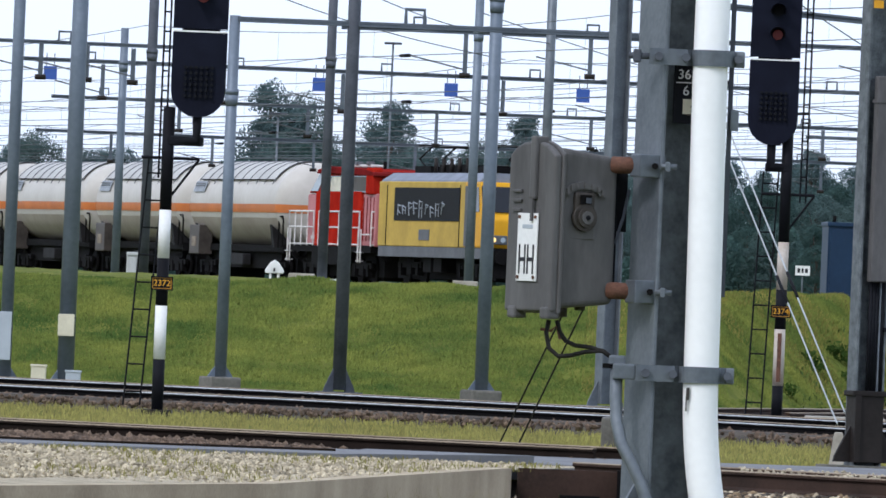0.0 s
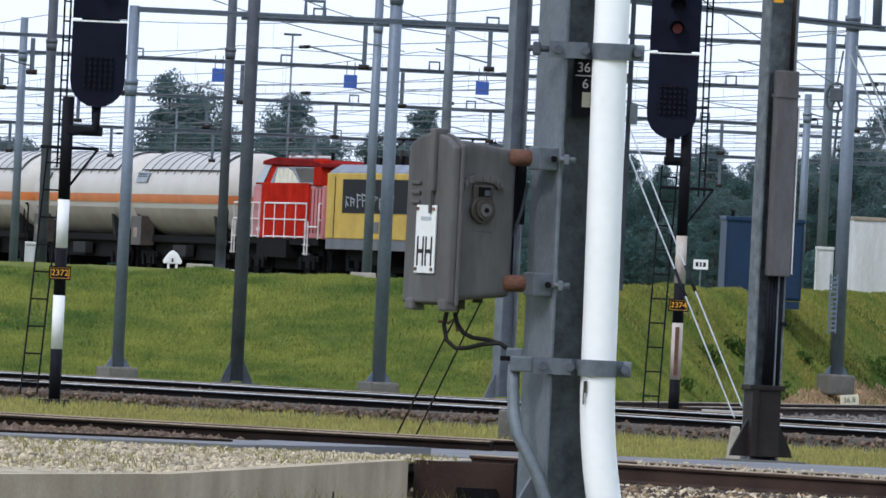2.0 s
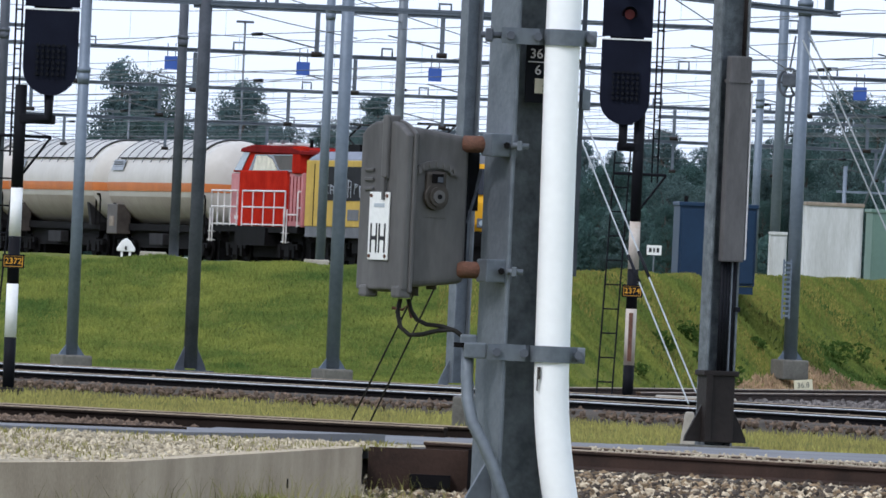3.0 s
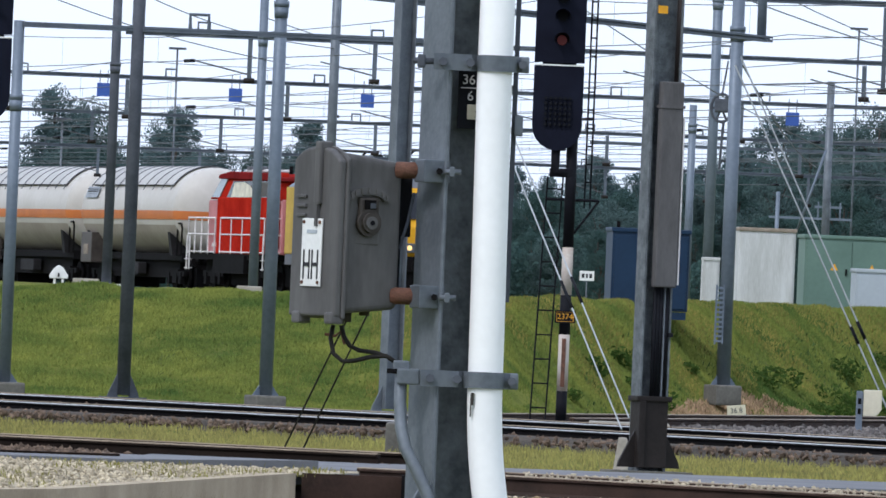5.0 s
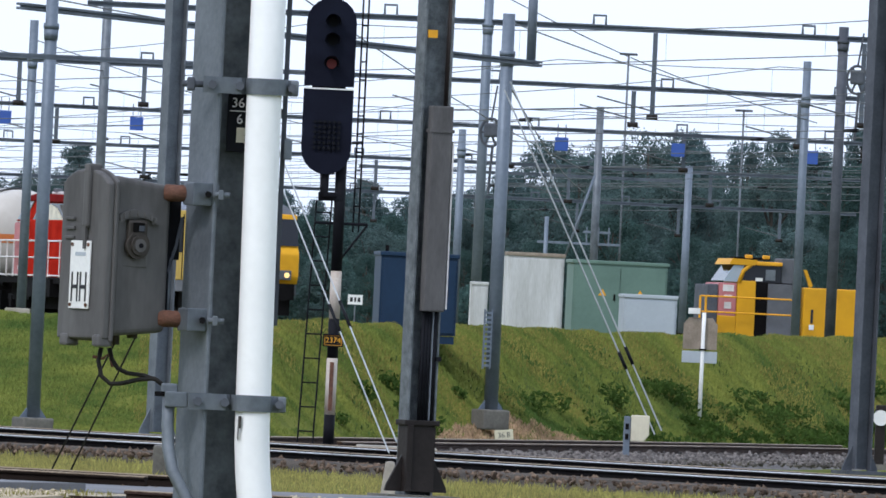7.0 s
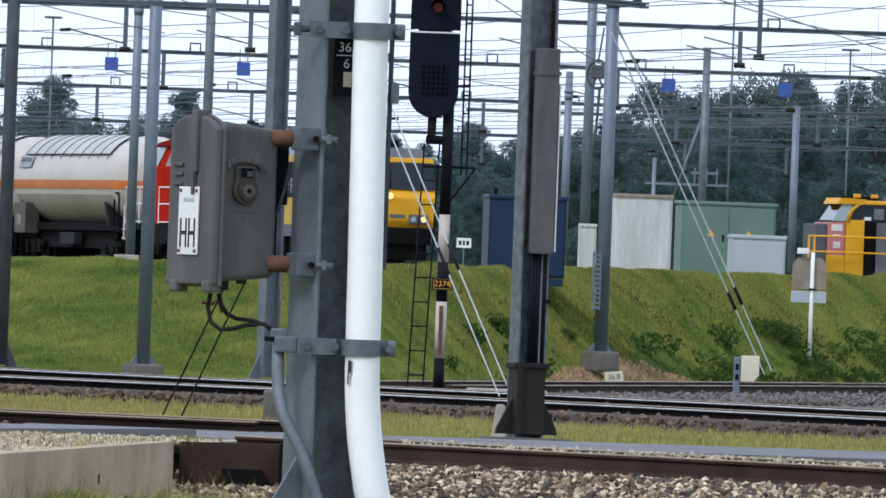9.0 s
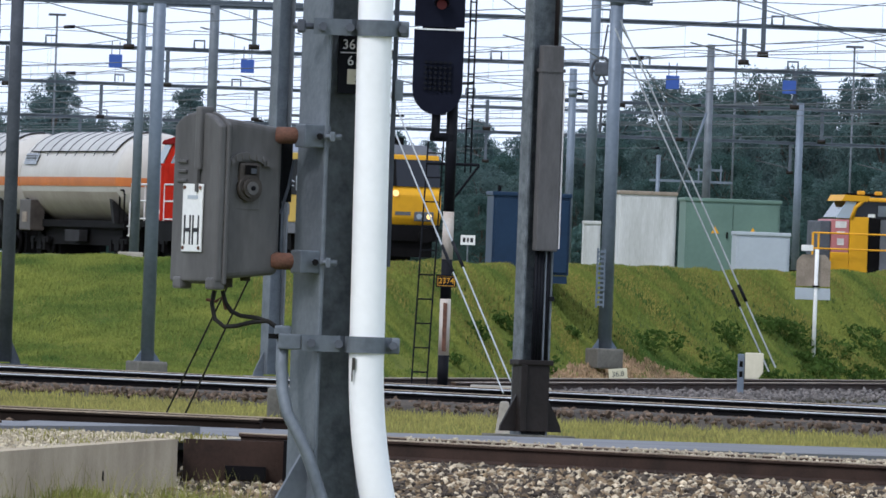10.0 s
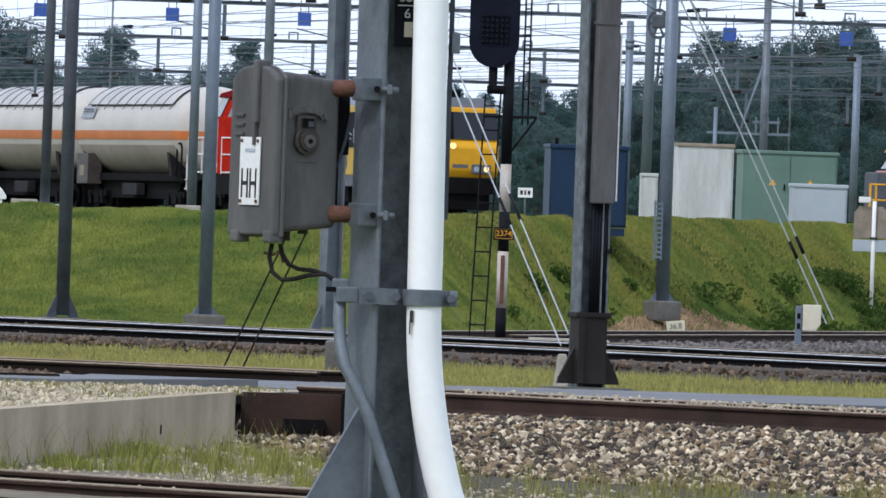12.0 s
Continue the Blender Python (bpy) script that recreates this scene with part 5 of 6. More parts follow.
def dirt_patch():
    """Bare stony dirt between the closest track and the low wall."""
    bm = B()
    rows = []
    for i in range(33):
        x = -6.0 + i * 0.19
        edge = min(98.0, 85.0 + (x + 2.74) * 10.0) if x > -2.74 else 85.0 + (x + 2.74) * 3.96
        rows.append([bm.verts.new((x, y, ground_h(x, y) + 0.02)) for y in [76.0 + (edge + 0.1 - 76.0) * k / 12 for k in range(13)]])
    for a, b in zip(rows, rows[1:]):
        for j in range(12):
            bm.faces.new((a[j], b[j], b[j + 1], a[j + 1]))
    tagged(part("dirt_ground", bm, DIRT), "bare stony dirt below a concrete wall", "ground", kind="structure")


dirt_patch()


def near_line(line, x):
    return float(np.interp(x, [p[0] for p in line], [p[1] for p in line]))


def lay_stones():
    stone_bed()
    rng = np.random.default_rng(8)
    pts = []
    for i in range(26000):
        x = rng.uniform(-1.5, 5.6)
        k = rng.uniform(0, 1)
        y = near_line(LINE1N, x) - 0.25 - 14.5 * k
        if x < -0.5 and y < 94 - (x + 1.5) * 2.0:
            continue
        pts.append((x, y, lerp(k, (0, 0.05, 1), (-0.185, -0.20, -0.40)) + rng.uniform(-0.02, 0.03)))
    tan = mat("tan_ballast_stone", (0.27, 0.192, 0.112), 0.9, 0.0, (0.105, 0.074, 0.045), 12, 60, 0.3, 0.6, island=0.45)
    dark = mat("dark_ballast_stone", (0.085, 0.066, 0.050), 0.9, 0.0, (0.035, 0.028, 0.022), 12, 60, 0.3, 0.6, island=0.5)
    stones("ballast", pts[0::5] + pts[1::10], STONE, "pale mixed ballast stones beside a rusty rail", 0.019, 0.043, 21)
    stones("ballast", pts[2::5] + pts[6::10], tan, "tan ballast stones among pale ones", 0.019, 0.043, 31)
    stones("ballast", pts[3::5] + pts[4::5], dark, "dark ballast stones among pale ones", 0.019, 0.043, 41)
    pts = []
    for line in (LINE2N, LINE2F):
        for i in range(7000):
            x = rng.uniform(-9.5, 9)
            pts.append((x, near_line(line, x) + rng.uniform(-3.6, 1.5), -0.125 + rng.uniform(-0.03, 0.03)))
    for i in range(1500):
        x = rng.uniform(-6.5, 0)
        pts.append((x, near_line(LINE1F, x) + rng.uniform(-0.9, 1.4), -0.16 + rng.uniform(-0.02, 0.04)))
    for i in range(5000):
        x = rng.uniform(-7.5, -3.3)
        k = rng.uniform(0, 1)
        if k < 0.96 - 0.5 * max(0.0, (x + 4.6) / 2.0):
            pts.append((x, lerp(x, (-9.5, -4.93, -3.1), (108.9, 109.6, 110.7)) + 8.5 * k, -0.075 + rng.uniform(-0.02, 0.02)))
    stones("ballast", pts, STONE_BROWN, "rust-brown ballast stones between the rails", 0.02, 0.048, 22)
    pts = []
    for i in range(12000):
        y = rng.uniform(85, 113)
        x = rng.uniform(-y * 0.055, -1.2)
        if x > -1.56 - max(0, 98 - y) * 0.0985:
            continue
        pts.append((x, y, lerp(y, (98, 112), (0.02, -0.1)) + rng.uniform(-0.01, 0.015)))
    for i in range(2200):
        x = rng.uniform(0.2, 6.0)
        y = near_line(LINE1N, x) + rng.uniform(1.6, 3.6)
        if x < 2 and rng.random() < 0.5:
            continue
        pts.append((x, y, -0.03 + rng.uniform(-0.02, 0.02)))
    for i in range(5000):
        y = rng.uniform(79, 97)
        x = rng.uniform(-y * 0.04, 4)
        pts.append((x, y, ground_z(x, y) - 0.01))
    stones("chippings", pts, PALE, "pale fine chippings between path and wall", 0.011, 0.029, 23)
    pts = []
    for i in range(6000):
        k = rng.uniform(0, 1)
        x = lerp(k, (0, 0.3, 1), (1.0, 2.4, 9.5)) + rng.uniform(-0.3, 1.6)
        pts.append((x, near_line(LINE3, x) + rng.uniform(-16, 6), -0.13 + rng.uniform(-0.02, 0.03)))
    stones("ballast", pts, mat("grey_ballast_stone", (0.158, 0.142, 0.132), 0.92, 0.0, (0.078, 0.069, 0.064), 9, 40, 0.3, island=0.5), "grey ballast stones beside the siding", 0.022, 0.05, 24)


lay_stones()


def tree_meshes(seed, height, spread, leaf, leafmat, clumps, per, low=0.25):
    """Trunk with limbs, and a crown of many small leaves in uneven clumps."""
    rng = random.Random(seed)
    nr = np.random.default_rng(seed)
    bm = B()
    tube(bm, [(0, 0, -0.3), (0.1, 0, height * 0.35), (0.0, 0.1, height * 0.65), (0.05, 0, height * 0.92)], height * 0.022, 8, True, height * 0.004)
    tips = []
    for i in range(clumps):
        z = height * rng.uniform(low, 0.97)
        k = (z / height - low) / (1 - low)
        r = spread * (math.sin(math.pi * min(1, 0.18 + k * 0.78)) ** 0.8) * rng.uniform(0.35, 1.1)
        a = rng.uniform(0, 2 * math.pi)
        tip = Vector((r * math.cos(a), r * math.sin(a), z))
        if i % 3 == 0:
            tube(bm, [(0, 0, z * 0.75), tip * 0.55 + Vector((0, 0, z * 0.4)), tip], height * 0.007, 5, True, 0.01)
        tips.append((tip, spread * rng.uniform(0.14, 0.32)))
    trunk = mesh_of("trunk", bm, BARK)
    allp, alls = [], []
    for tip, r in tips:
        d = nr.normal(0, 1, (per, 3))
        d /= np.linalg.norm(d, axis=1)[:, None]
        q = np.array(tip[:]) + d * (r * nr.uniform(0.35, 1.0, (per, 1)) ** 0.6) * np.array([1, 1, 0.85])
        allp.append(q)
    p = np.concatenate(allp)
    n = len(p)
    u = nr.normal(0, 1, (n, 3))
    u /= np.linalg.norm(u, axis=1)[:, None]
    w = np.cross(u, nr.normal(0, 1, (n, 3)))
    w /= np.linalg.norm(w, axis=1)[:, None]
    s = leaf * nr.uniform(0.6, 1.4, (n, 1))
    v = np.stack([p - u * s, p + w * s * 0.55, p + u * s, p - w * s * 0.55], 1)
    me = bpy.data.meshes.new("crown")
    me.from_pydata(v.reshape(-1, 3).tolist(), [], (np.arange(n)[:, None] * 4 + np.array([[0, 1, 2, 3]])).tolist())
    me.materials.append(leafmat)
    return trunk, me


def woods():
    kinds = []
    for i in range(6):
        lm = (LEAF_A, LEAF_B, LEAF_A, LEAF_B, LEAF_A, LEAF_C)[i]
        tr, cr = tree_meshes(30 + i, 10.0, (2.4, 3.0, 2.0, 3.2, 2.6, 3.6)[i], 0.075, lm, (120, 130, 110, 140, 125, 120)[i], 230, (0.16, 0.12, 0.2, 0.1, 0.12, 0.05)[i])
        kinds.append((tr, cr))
    rnd = random.Random(77)
    # skyline heights over the eye, by bearing
    us = (-1500, -1300, -1225, -1155, -1084, -1033, -900, -853, -832, -799, -727, -675, -646, -598, -545, -495, -415, -367, -285, -100, 65, 164, 215, 304, 404, 443, 532, 600, 642, 691, 782, 870, 925, 973, 1100, 1400)
    vs = (240, 262, 256, 264, 247, 224, 215, 230, 318, 369, 332, 262, 306, 343, 280, 265, 275, 337, 285, 262, 264, 293, 270, 305, 312, 352, 378, 418, 380, 402, 388, 424, 408, 428, 418, 405)

    def add(x, y, top, k):
        tr, cr = kinds[k]
        s = (top - 1.3) / 9.9
        t = thing("tree", pose(x, y, 1.3, 0, 0, rnd.uniform(0, 360)), "leafy tree in the far wood, blue-greyed for haze", "tree", "wood behind the yard")
        wide = s * rnd.uniform(0.62, 0.9) * (1.0 if s > 0.6 else 1.5)
        t.scale = (wide, wide, s)
        for nm, me in (("trunk", tr), ("crown", cr)):
            o = new(nm, me)
            o.parent = t
    for row, (y, f, step) in enumerate(((600, 0.97, 1.5), (640, 0.88, 1.5), (575, 0.80, 1.3), (555, 0.55, 1.4))):
        x = -0.064 * y
        while x < 0.056 * y:
            xx = x + rnd.uniform(-0.4, 0.4)
            v = lerp(24000 * xx / y, us, vs) * f * rnd.uniform(0.90, 1.05)
            add(xx, y + rnd.uniform(-12, 12), 1.25 + v * y / 24000, rnd.randrange(5) if row < 2 else rnd.choice((1, 3, 5, 5)))
            x += step * rnd.uniform(0.75, 1.25)
    # a low bush near the blue cabinet
    for x, y, top in ((3.3, 475, 3.6), (4.4, 480, 3.9), (2.6, 490, 3.0)):
        add(x, y, top, 5)
    # undergrowth that closes the foot of the wood
    rng = np.random.default_rng(90)
    n = 60000
    x = rng.uniform(-42, 38, n)
    top = 2.6 + 0.9 * np.sin(x * 0.9) * np.sin(x * 0.37 + 1) + 0.6 * np.sin(x * 2.3 + 2)
    p = np.stack([x, 545 + rng.uniform(-2, 4, n), 1.1 + top * rng.uniform(0, 1, n) ** 0.8], 1)
    u = rng.normal(0, 1, (n, 3))
    u /= np.linalg.norm(u, axis=1)[:, None]
    w = np.cross(u, rng.normal(0, 1, (n, 3)))
    w /= np.linalg.norm(w, axis=1)[:, None]
    q = 0.12 * rng.uniform(0.6, 1.4, (n, 1))
    v = np.stack([p - u * q, p + w * q * 0.6, p + u * q, p - w * q * 0.6], 1)
    me = bpy.data.meshes.new("undergrowth")
    me.from_pydata(v.reshape(-1, 3).tolist(), [], (np.arange(n)[:, None] * 4 + np.array([[0, 1, 2, 3]])).tolist())
    # same haze-tinted leaf colour as the shrubs
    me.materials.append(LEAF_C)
    tagged(new("undergrowth", me), "dark green undergrowth at the foot of the wood, blued for haze", "bushes", kind="stuff")


woods()


# ---- the train: cream tank wagons, a red diesel and a yellow electric locomotive ----
def wheel(parent, x, side, r=0.46):
    bm = B()
    tube(bm, [(x, side * 0.70, r), (x, side * 0.83, r)], r, 20)
    w = part("wheel", bm, UNDER, parent)
    bm = B()
    tube(bm, [(x, side * 0.82, r), (x, side * 0.93, r)], 0.14, 10)
    part("axle_box", bm, UNDER_GREY, w)


def bogie(parent, x, base=1.9, r=0.46):
    bm = B()
    for s in (-1, 1):
        box(bm, (x, s * 0.98, r + 0.14), (base + 1.0, 0.12, 0.2))
        box(bm, (x, s * 0.98, r - 0.02), (0.7, 0.16, 0.34))
        for d in (-base / 2, base / 2):
            box(bm, (x + d, s * 0.98, r - 0.02), (0.34, 0.2, 0.4))
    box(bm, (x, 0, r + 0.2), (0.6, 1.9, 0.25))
    # added block, keeps the space between the wheels dark
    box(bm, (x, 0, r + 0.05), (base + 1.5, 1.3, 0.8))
    b = part("bogie", bm, UNDER, parent, "grimy bogie frame, blackened for shade")
    for d in (-base / 2, base / 2):
        for s in (-1, 1):
            wheel(b, x + d, s, r)


def buffers(parent, x, way):
    for s in (-1, 1):
        bm = B()
        tube(bm, [(x, s * 0.875, 1.05), (x + way * 0.5, s * 0.875, 1.05)], 0.09, 12)
        tube(bm, [(x + way * 0.5, s * 0.875, 1.05), (x + way * 0.58, s * 0.875, 1.05)], 0.23, 16)
        part("buffer", bm, UNDER, parent)


def shell(bm, x0, x1, r, zc, a0, a1, n=14, cross=1, thick=0.0):
    """A lengthwise piece of a drum between two angles, measured from straight up towards the camera's side."""
    rows = []
    for i in range(n + 1):
        a = radians(a0 + (a1 - a0) * i / n)
        y, z = -math.sin(a) * r, zc + math.cos(a) * r
        rows.append([bm.verts.new((x, y, z)) for x in [x0 + (x1 - x0) * k / cross for k in range(cross + 1)]])
    for p, q in zip(rows, rows[1:]):
        for k in range(cross):
            f = bm.faces.new((p[k], p[k + 1], q[k + 1], q[k]))
            f.smooth = True


def dome(bm, x, way, r, zc, depth, a_low=None):
    n, m = 28, 7
    rings = []
    for j in range(m):
        b = math.pi / 2 * j / m
        rings.append([bm.verts.new((x + way * depth * math.sin(b), r * math.cos(b) * math.sin(2 * math.pi * i / n), zc + r * math.cos(b) * math.cos(2 * math.pi * i / n))) for i in range(n)])
    tip = bm.verts.new((x + way * depth, 0, zc))
    for p, q in zip(rings, rings[1:]):
        for i in range(n):
            bm.faces.new((p[i], p[(i + 1) % n], q[(i + 1) % n], q[i])).smooth = True
    for i in range(n):
        bm.faces.new((rings[-1][i], rings[-1][(i + 1) % n], tip)).smooth = True


def tank_wagon():
    """Front coupling face at x = 0, the wagon lies towards -x."""
    t = thing("tank_wagon", pose(0, 0, 0), "cream gas tank wagon with orange stripe and sunshield", "wagon", "tank wagons of the train")
    L, r, zc = 17.4, 1.5, 2.75
    x0, x1 = -L + 1.35, -1.35
    bm = B()
    shell(bm, x0, x1, r, zc, -180, 110, 30, 3)
    dome(bm, x0, -1, r, zc, 0.75)
    dome(bm, x1, 1, r, zc, 0.75)
    part("tank", bm, TANK, t)
    bm = B()
    shell(bm, x0, x1, r, zc, 110, 180, 8, 3)
    part("tank_belly", bm, TANK_SHADED, t, "brownish tank underside, darkened for its shading")
    bm = B()
    shell(bm, x0 - 0.02, x1 + 0.02, r + 0.012, zc, 91, 102.5, 4)
    shell(bm, x0 - 0.02, x1 + 0.02, r + 0.012, zc, -102.5, -91, 4)
    for x, way in ((x0, -1), (x1, 1)):
        rows = []
        for dz in (-0.026, -0.12, -0.22, -0.325):
            q = math.sqrt((r + 0.012) ** 2 - dz * dz)
            rows.append([bm.verts.new((x + way * 0.762 / 1.512 * q * math.sin(math.pi * i / 24), -q * math.cos(math.pi * i / 24), zc + dz)) for i in range(25)])
        for p, q in zip(rows, rows[1:]):
            for i in range(24):
                bm.faces.new((p[i], p[i + 1], q[i + 1], q[i])).smooth = True
    part("stripe", bm, ORANGE, t, "faded orange band")
    bm = B()
    shell(bm, x0 + 0.9, x1 - 0.9, r + 0.05, zc, -57, 57, 18, 2)
    sh = part("sunshield", bm, TANK_SHIELD, t, "pale ribbed sunshield sheet")
    for i in range(10):
        x = x0 + 0.9 + (x1 - x0 - 1.8) * i / 9
        bm = B()
        pts = [(x, -math.sin(radians(a)) * (r + 0.075), zc + math.cos(radians(a)) * (r + 0.06)) for a in range(-64, 65, 8)]
        tube(bm, pts, 0.014, 5)
        part("rib", bm, LOCOGREY, sh, "dark shield rib")
    for s in (-1, 1):
        bm = B()
        a = radians(57.5)
        tube(bm, [(x0 + 0.9, s * math.sin(a) * (r + 0.08), zc + math.cos(a) * (r + 0.08)), (x1 - 0.9, s * math.sin(a) * (r + 0.08), zc + math.cos(a) * (r + 0.08))], 0.016, 6)
        part("shield_edge", bm, UNDER, sh, "dark lower edge of the shield")
    a = radians(72)
    bx("lettering_panel", (x0 + 1.5, -math.sin(a) * (r + 0.01), zc + math.cos(a) * (r + 0.01) + 0.12), (1.9, 0.02, 0.40), PRINT_GREY, t, "pale panel of small print", 0, Matrix.Rotation(radians(-18), 3, "X"))
    bx("data_plate", (x0 + 1.0, -1.51, 1.35), (0.7, 0.02, 0.35), COPPERISH, t, "brownish plate with faint print")
    for k in range(4):
        bx("print_line", (x0 + 1.5, -math.sin(a) * (r + 0.03), zc + math.cos(a) * r + 0.24 - 0.09 * k), (1.6, 0.02, 0.03), LOCOGREY, t, "line of unreadable print")
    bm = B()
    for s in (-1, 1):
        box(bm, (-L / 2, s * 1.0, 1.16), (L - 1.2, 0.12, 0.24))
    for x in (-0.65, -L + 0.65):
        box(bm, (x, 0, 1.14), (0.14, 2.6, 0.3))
    # added filler so the shaded gap below the tank stays black
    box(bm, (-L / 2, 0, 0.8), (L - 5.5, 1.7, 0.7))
    part("underframe", bm, UNDER, t, "grimy underframe, blackened for shade")
    for x in (x0 + 0.9, x1 - 0.9):
        bm = B()
        prism(bm, ((-1.3, 1.2), (1.3, 1.2), (1.42, 2.0), (1.1, 1.75), (0.6, 1.42), (0, 1.3), (-0.6, 1.42), (-1.1, 1.75), (-1.42, 2.0)), 0.35, "x", x)
        part("saddle", bm, UNDER_GREY, t, "dark tank saddle")
    bx("valve_box", (x0 + 1.0, -1.25, 1.42), (1.7, 0.5, 1.05), CABDARK, t, "grey valve cupboard", 0.03)
    bx("brake_gear", (-L / 2, -1.1, 0.75), (2.2, 0.3, 0.4), UNDER_GREY, t, "", 0.03)
    bm = B()
    tube(bm, [(x1 + 0.75, -1.32, 1.2), (x1 + 0.75, -1.32, 2.15), (x1 + 0.6, -1.32, 2.3), (x1 + 0.2, -1.32, 2.3), (x1 + 0.05, -1.32, 2.15), (x1 + 0.05, -1.32, 1.2)], 0.035, 6)
    part("handrail", bm, UNDER, t, "black bent handrail")
    bx("step", (x1 + 0.5, -1.3, 0.7), (0.6, 0.25, 0.06), UNDER, t)
    for x in (-2.7, -L + 2.7):
        bogie(t, x, 1.8)
    buffers(t, -0.6, 1)
    buffers(t, -L + 0.6, -1)
    return t


def red_loco():
    t = thing("diesel_locomotive", pose(0, 0, 0), "bright red diesel locomotive with white railings", "locomotive")
    L = 14.4
    bm = B()
    box(bm, (-L / 2, 0, 1.22), (L - 1.0, 2.7, 0.24))
    for s in (-1, 1):
        box(bm, (-L / 2, s * 1.2, 0.95), (4.6, 0.5, 0.6))
    # added filler, darkens the gap below the frame
    box(bm, (-L / 2, 0, 0.72), (L - 1.7, 1.5, 0.9))
    part("frame", bm, UNDER, t, "black frame with tanks")
    # rear hood, cab and front section
    bm = B()
    box(bm, (-10.3, 0, 2.22), (2.2, 2.5, 1.8))
    soften(bm, 0.08, 2)
    part("rear_hood", bm, RED_DULL, t, "faded pinkish-red rear hood")
    bm = B()
    box(bm, (-5.92, 0, 2.25), (7.25, 2.75, 1.9))
    soften(bm, 0.05, 2)
    part("cab_body", bm, RED, t)
    bm = B()
    box(bm, (-1.25, 0, 2.22), (2.1, 2.55, 1.82))
    soften(bm, 0.06, 2)
    fh = part("front_hood", bm, RED_DULL, t, "faded pinkish-red front section")
    for i in range(4):
        bx("louvre", (-2.1 + 0.52 * i, -1.285, 2.25), (0.06, 0.02, 1.5), RED_DARK, fh, "dark seam")
    bm = B()
    prism(bm, ((-11.0, 3.14), (-0.9, 3.14), (-0.9, 3.94), (-9.1, 3.94)), 2.6, "y")
    soften(bm, 0.05, 2)
    cab = part("cab_upper", bm, RED, t, "sloping red cab top")
    for s in (-1, 1):
        bm = B()
        prism(bm, ((-8.4, 3.16), (-1.4, 3.16), (-1.4, 3.74), (-7.4, 3.74)), 0.03, "y", s * 1.32)
        part("side_window", bm, DARKGLASS, cab, "long dark cab side window")
        bm = B()
        prism(bm, ((-7.6, 3.20), (-3.9, 3.20), (-4.8, 3.58), (-5.7, 3.70), (-7.1, 3.70)), 0.02, "y", s * 1.345)
        part("blind", bm, CREAM, cab, "cream sun blind")
        bm = B()
        prism(bm, ((-3.5, 3.22), (-1.55, 3.22), (-1.55, 3.70), (-4.5, 3.70)), 0.02, "y", s * 1.345)
        part("rear_pane", bm, CABDARK, cab, "dim window pane")
        bm = B()
        prism(bm, ((-10.6, 3.20), (-9.45, 3.20), (-8.25, 3.82), (-9.2, 3.82)), 0.03, "y", s * 1.322)
        part("quarter_window", bm, PALEGLASS, cab, "pale slanted quarter window")
    bm = B()
    prism(bm, ((-9.5, 3.82), (-0.2, 3.72), (-0.2, 3.86), (-1.9, 4.00), (-7.6, 4.07), (-9.3, 3.96)), 2.8, "y")
    soften(bm, 0.03, 1)
    part("roof", bm, RED_DARK, t, "dark red overhanging roof")
    bm = B()
    box(bm, (-0.95, -1.22, 3.56), (1.1, 0.34, 0.92))
    soften(bm, 0.06, 2)
    part("exhaust_duct", bm, RED, t, "orange-red duct beside the roof")
    bx("roof_unit", (-5.1, -0.7, 4.10), (4.6, 0.5, 0.10), PINKISH, t, "pale roof housing", 0.04)
    for x in (-6.7, -4.9, -3.1):
        bx("roof_bracket", (x, -0.9, 4.19), (0.5, 0.2, 0.12), LOCOGREY, t, "", 0.02)
    tb("antenna", [(-2.1, -0.6, 3.95), (-2.1, -0.6, 4.26)], 0.06, UNDER, t)
    def fence(p0, p1, n):
        a, b = Vector(p0), Vector(p1)
        up = Vector((0, 0, 1))
        r = tb("railing", [a + up * 2.5, b + up * 2.5], 0.03, PINKISH, t, "white painted railing", 6)
        for z in (1.36, 1.95):
            tb("railing_bar", [a + up * z, b + up * z], 0.026, PINKISH, r, "", 6)
        for i in range(n + 1):
            p = a.lerp(b, i / n)
            tb("railing_post", [p + up * 1.3, p + up * 2.5], 0.028, PINKISH, r, "", 6)

    for x0, x1, n in ((-13.75, -9.7, 4), (-8.87, -2.3, 4)):
        fence((x0, -1.38, 0), (x1, -1.38, 0), n)
    for x in (-13.75, -0.4):
        fence((x, -1.38, 0), (x, 1.38, 0), 4)
    tb("hand_bar", [(-1.8, -1.40, 1.72), (-0.3, -1.40, 1.72)], 0.026, PINKISH, t, "white hand bar", 6)
    for x in (-13.7, -2.2):
        bm = B()
        tube(bm, [(x, -1.42, 0.75), (x, -1.42, 1.9)], 0.03, 6)
        tube(bm, [(x + 0.4, -1.42, 0.75), (x + 0.4, -1.42, 1.9)], 0.03, 6)
        for z in (0.8, 1.1):
            box(bm, (x + 0.2, -1.4, z), (0.4, 0.2, 0.03))
        part("steps", bm, PINKISH, t, "pale entrance steps")
    bx("number_bars", (-10.3, -1.26, 1.6), (0.6, 0.01, 0.12), PINKISH, t, "pale number bars")
    for x in (-3.2, -11.2):
        bogie(t, x, 2.1, 0.5)
    buffers(t, -0.6, 1)
    buffers(t, -L + 0.6, -1)
    return t


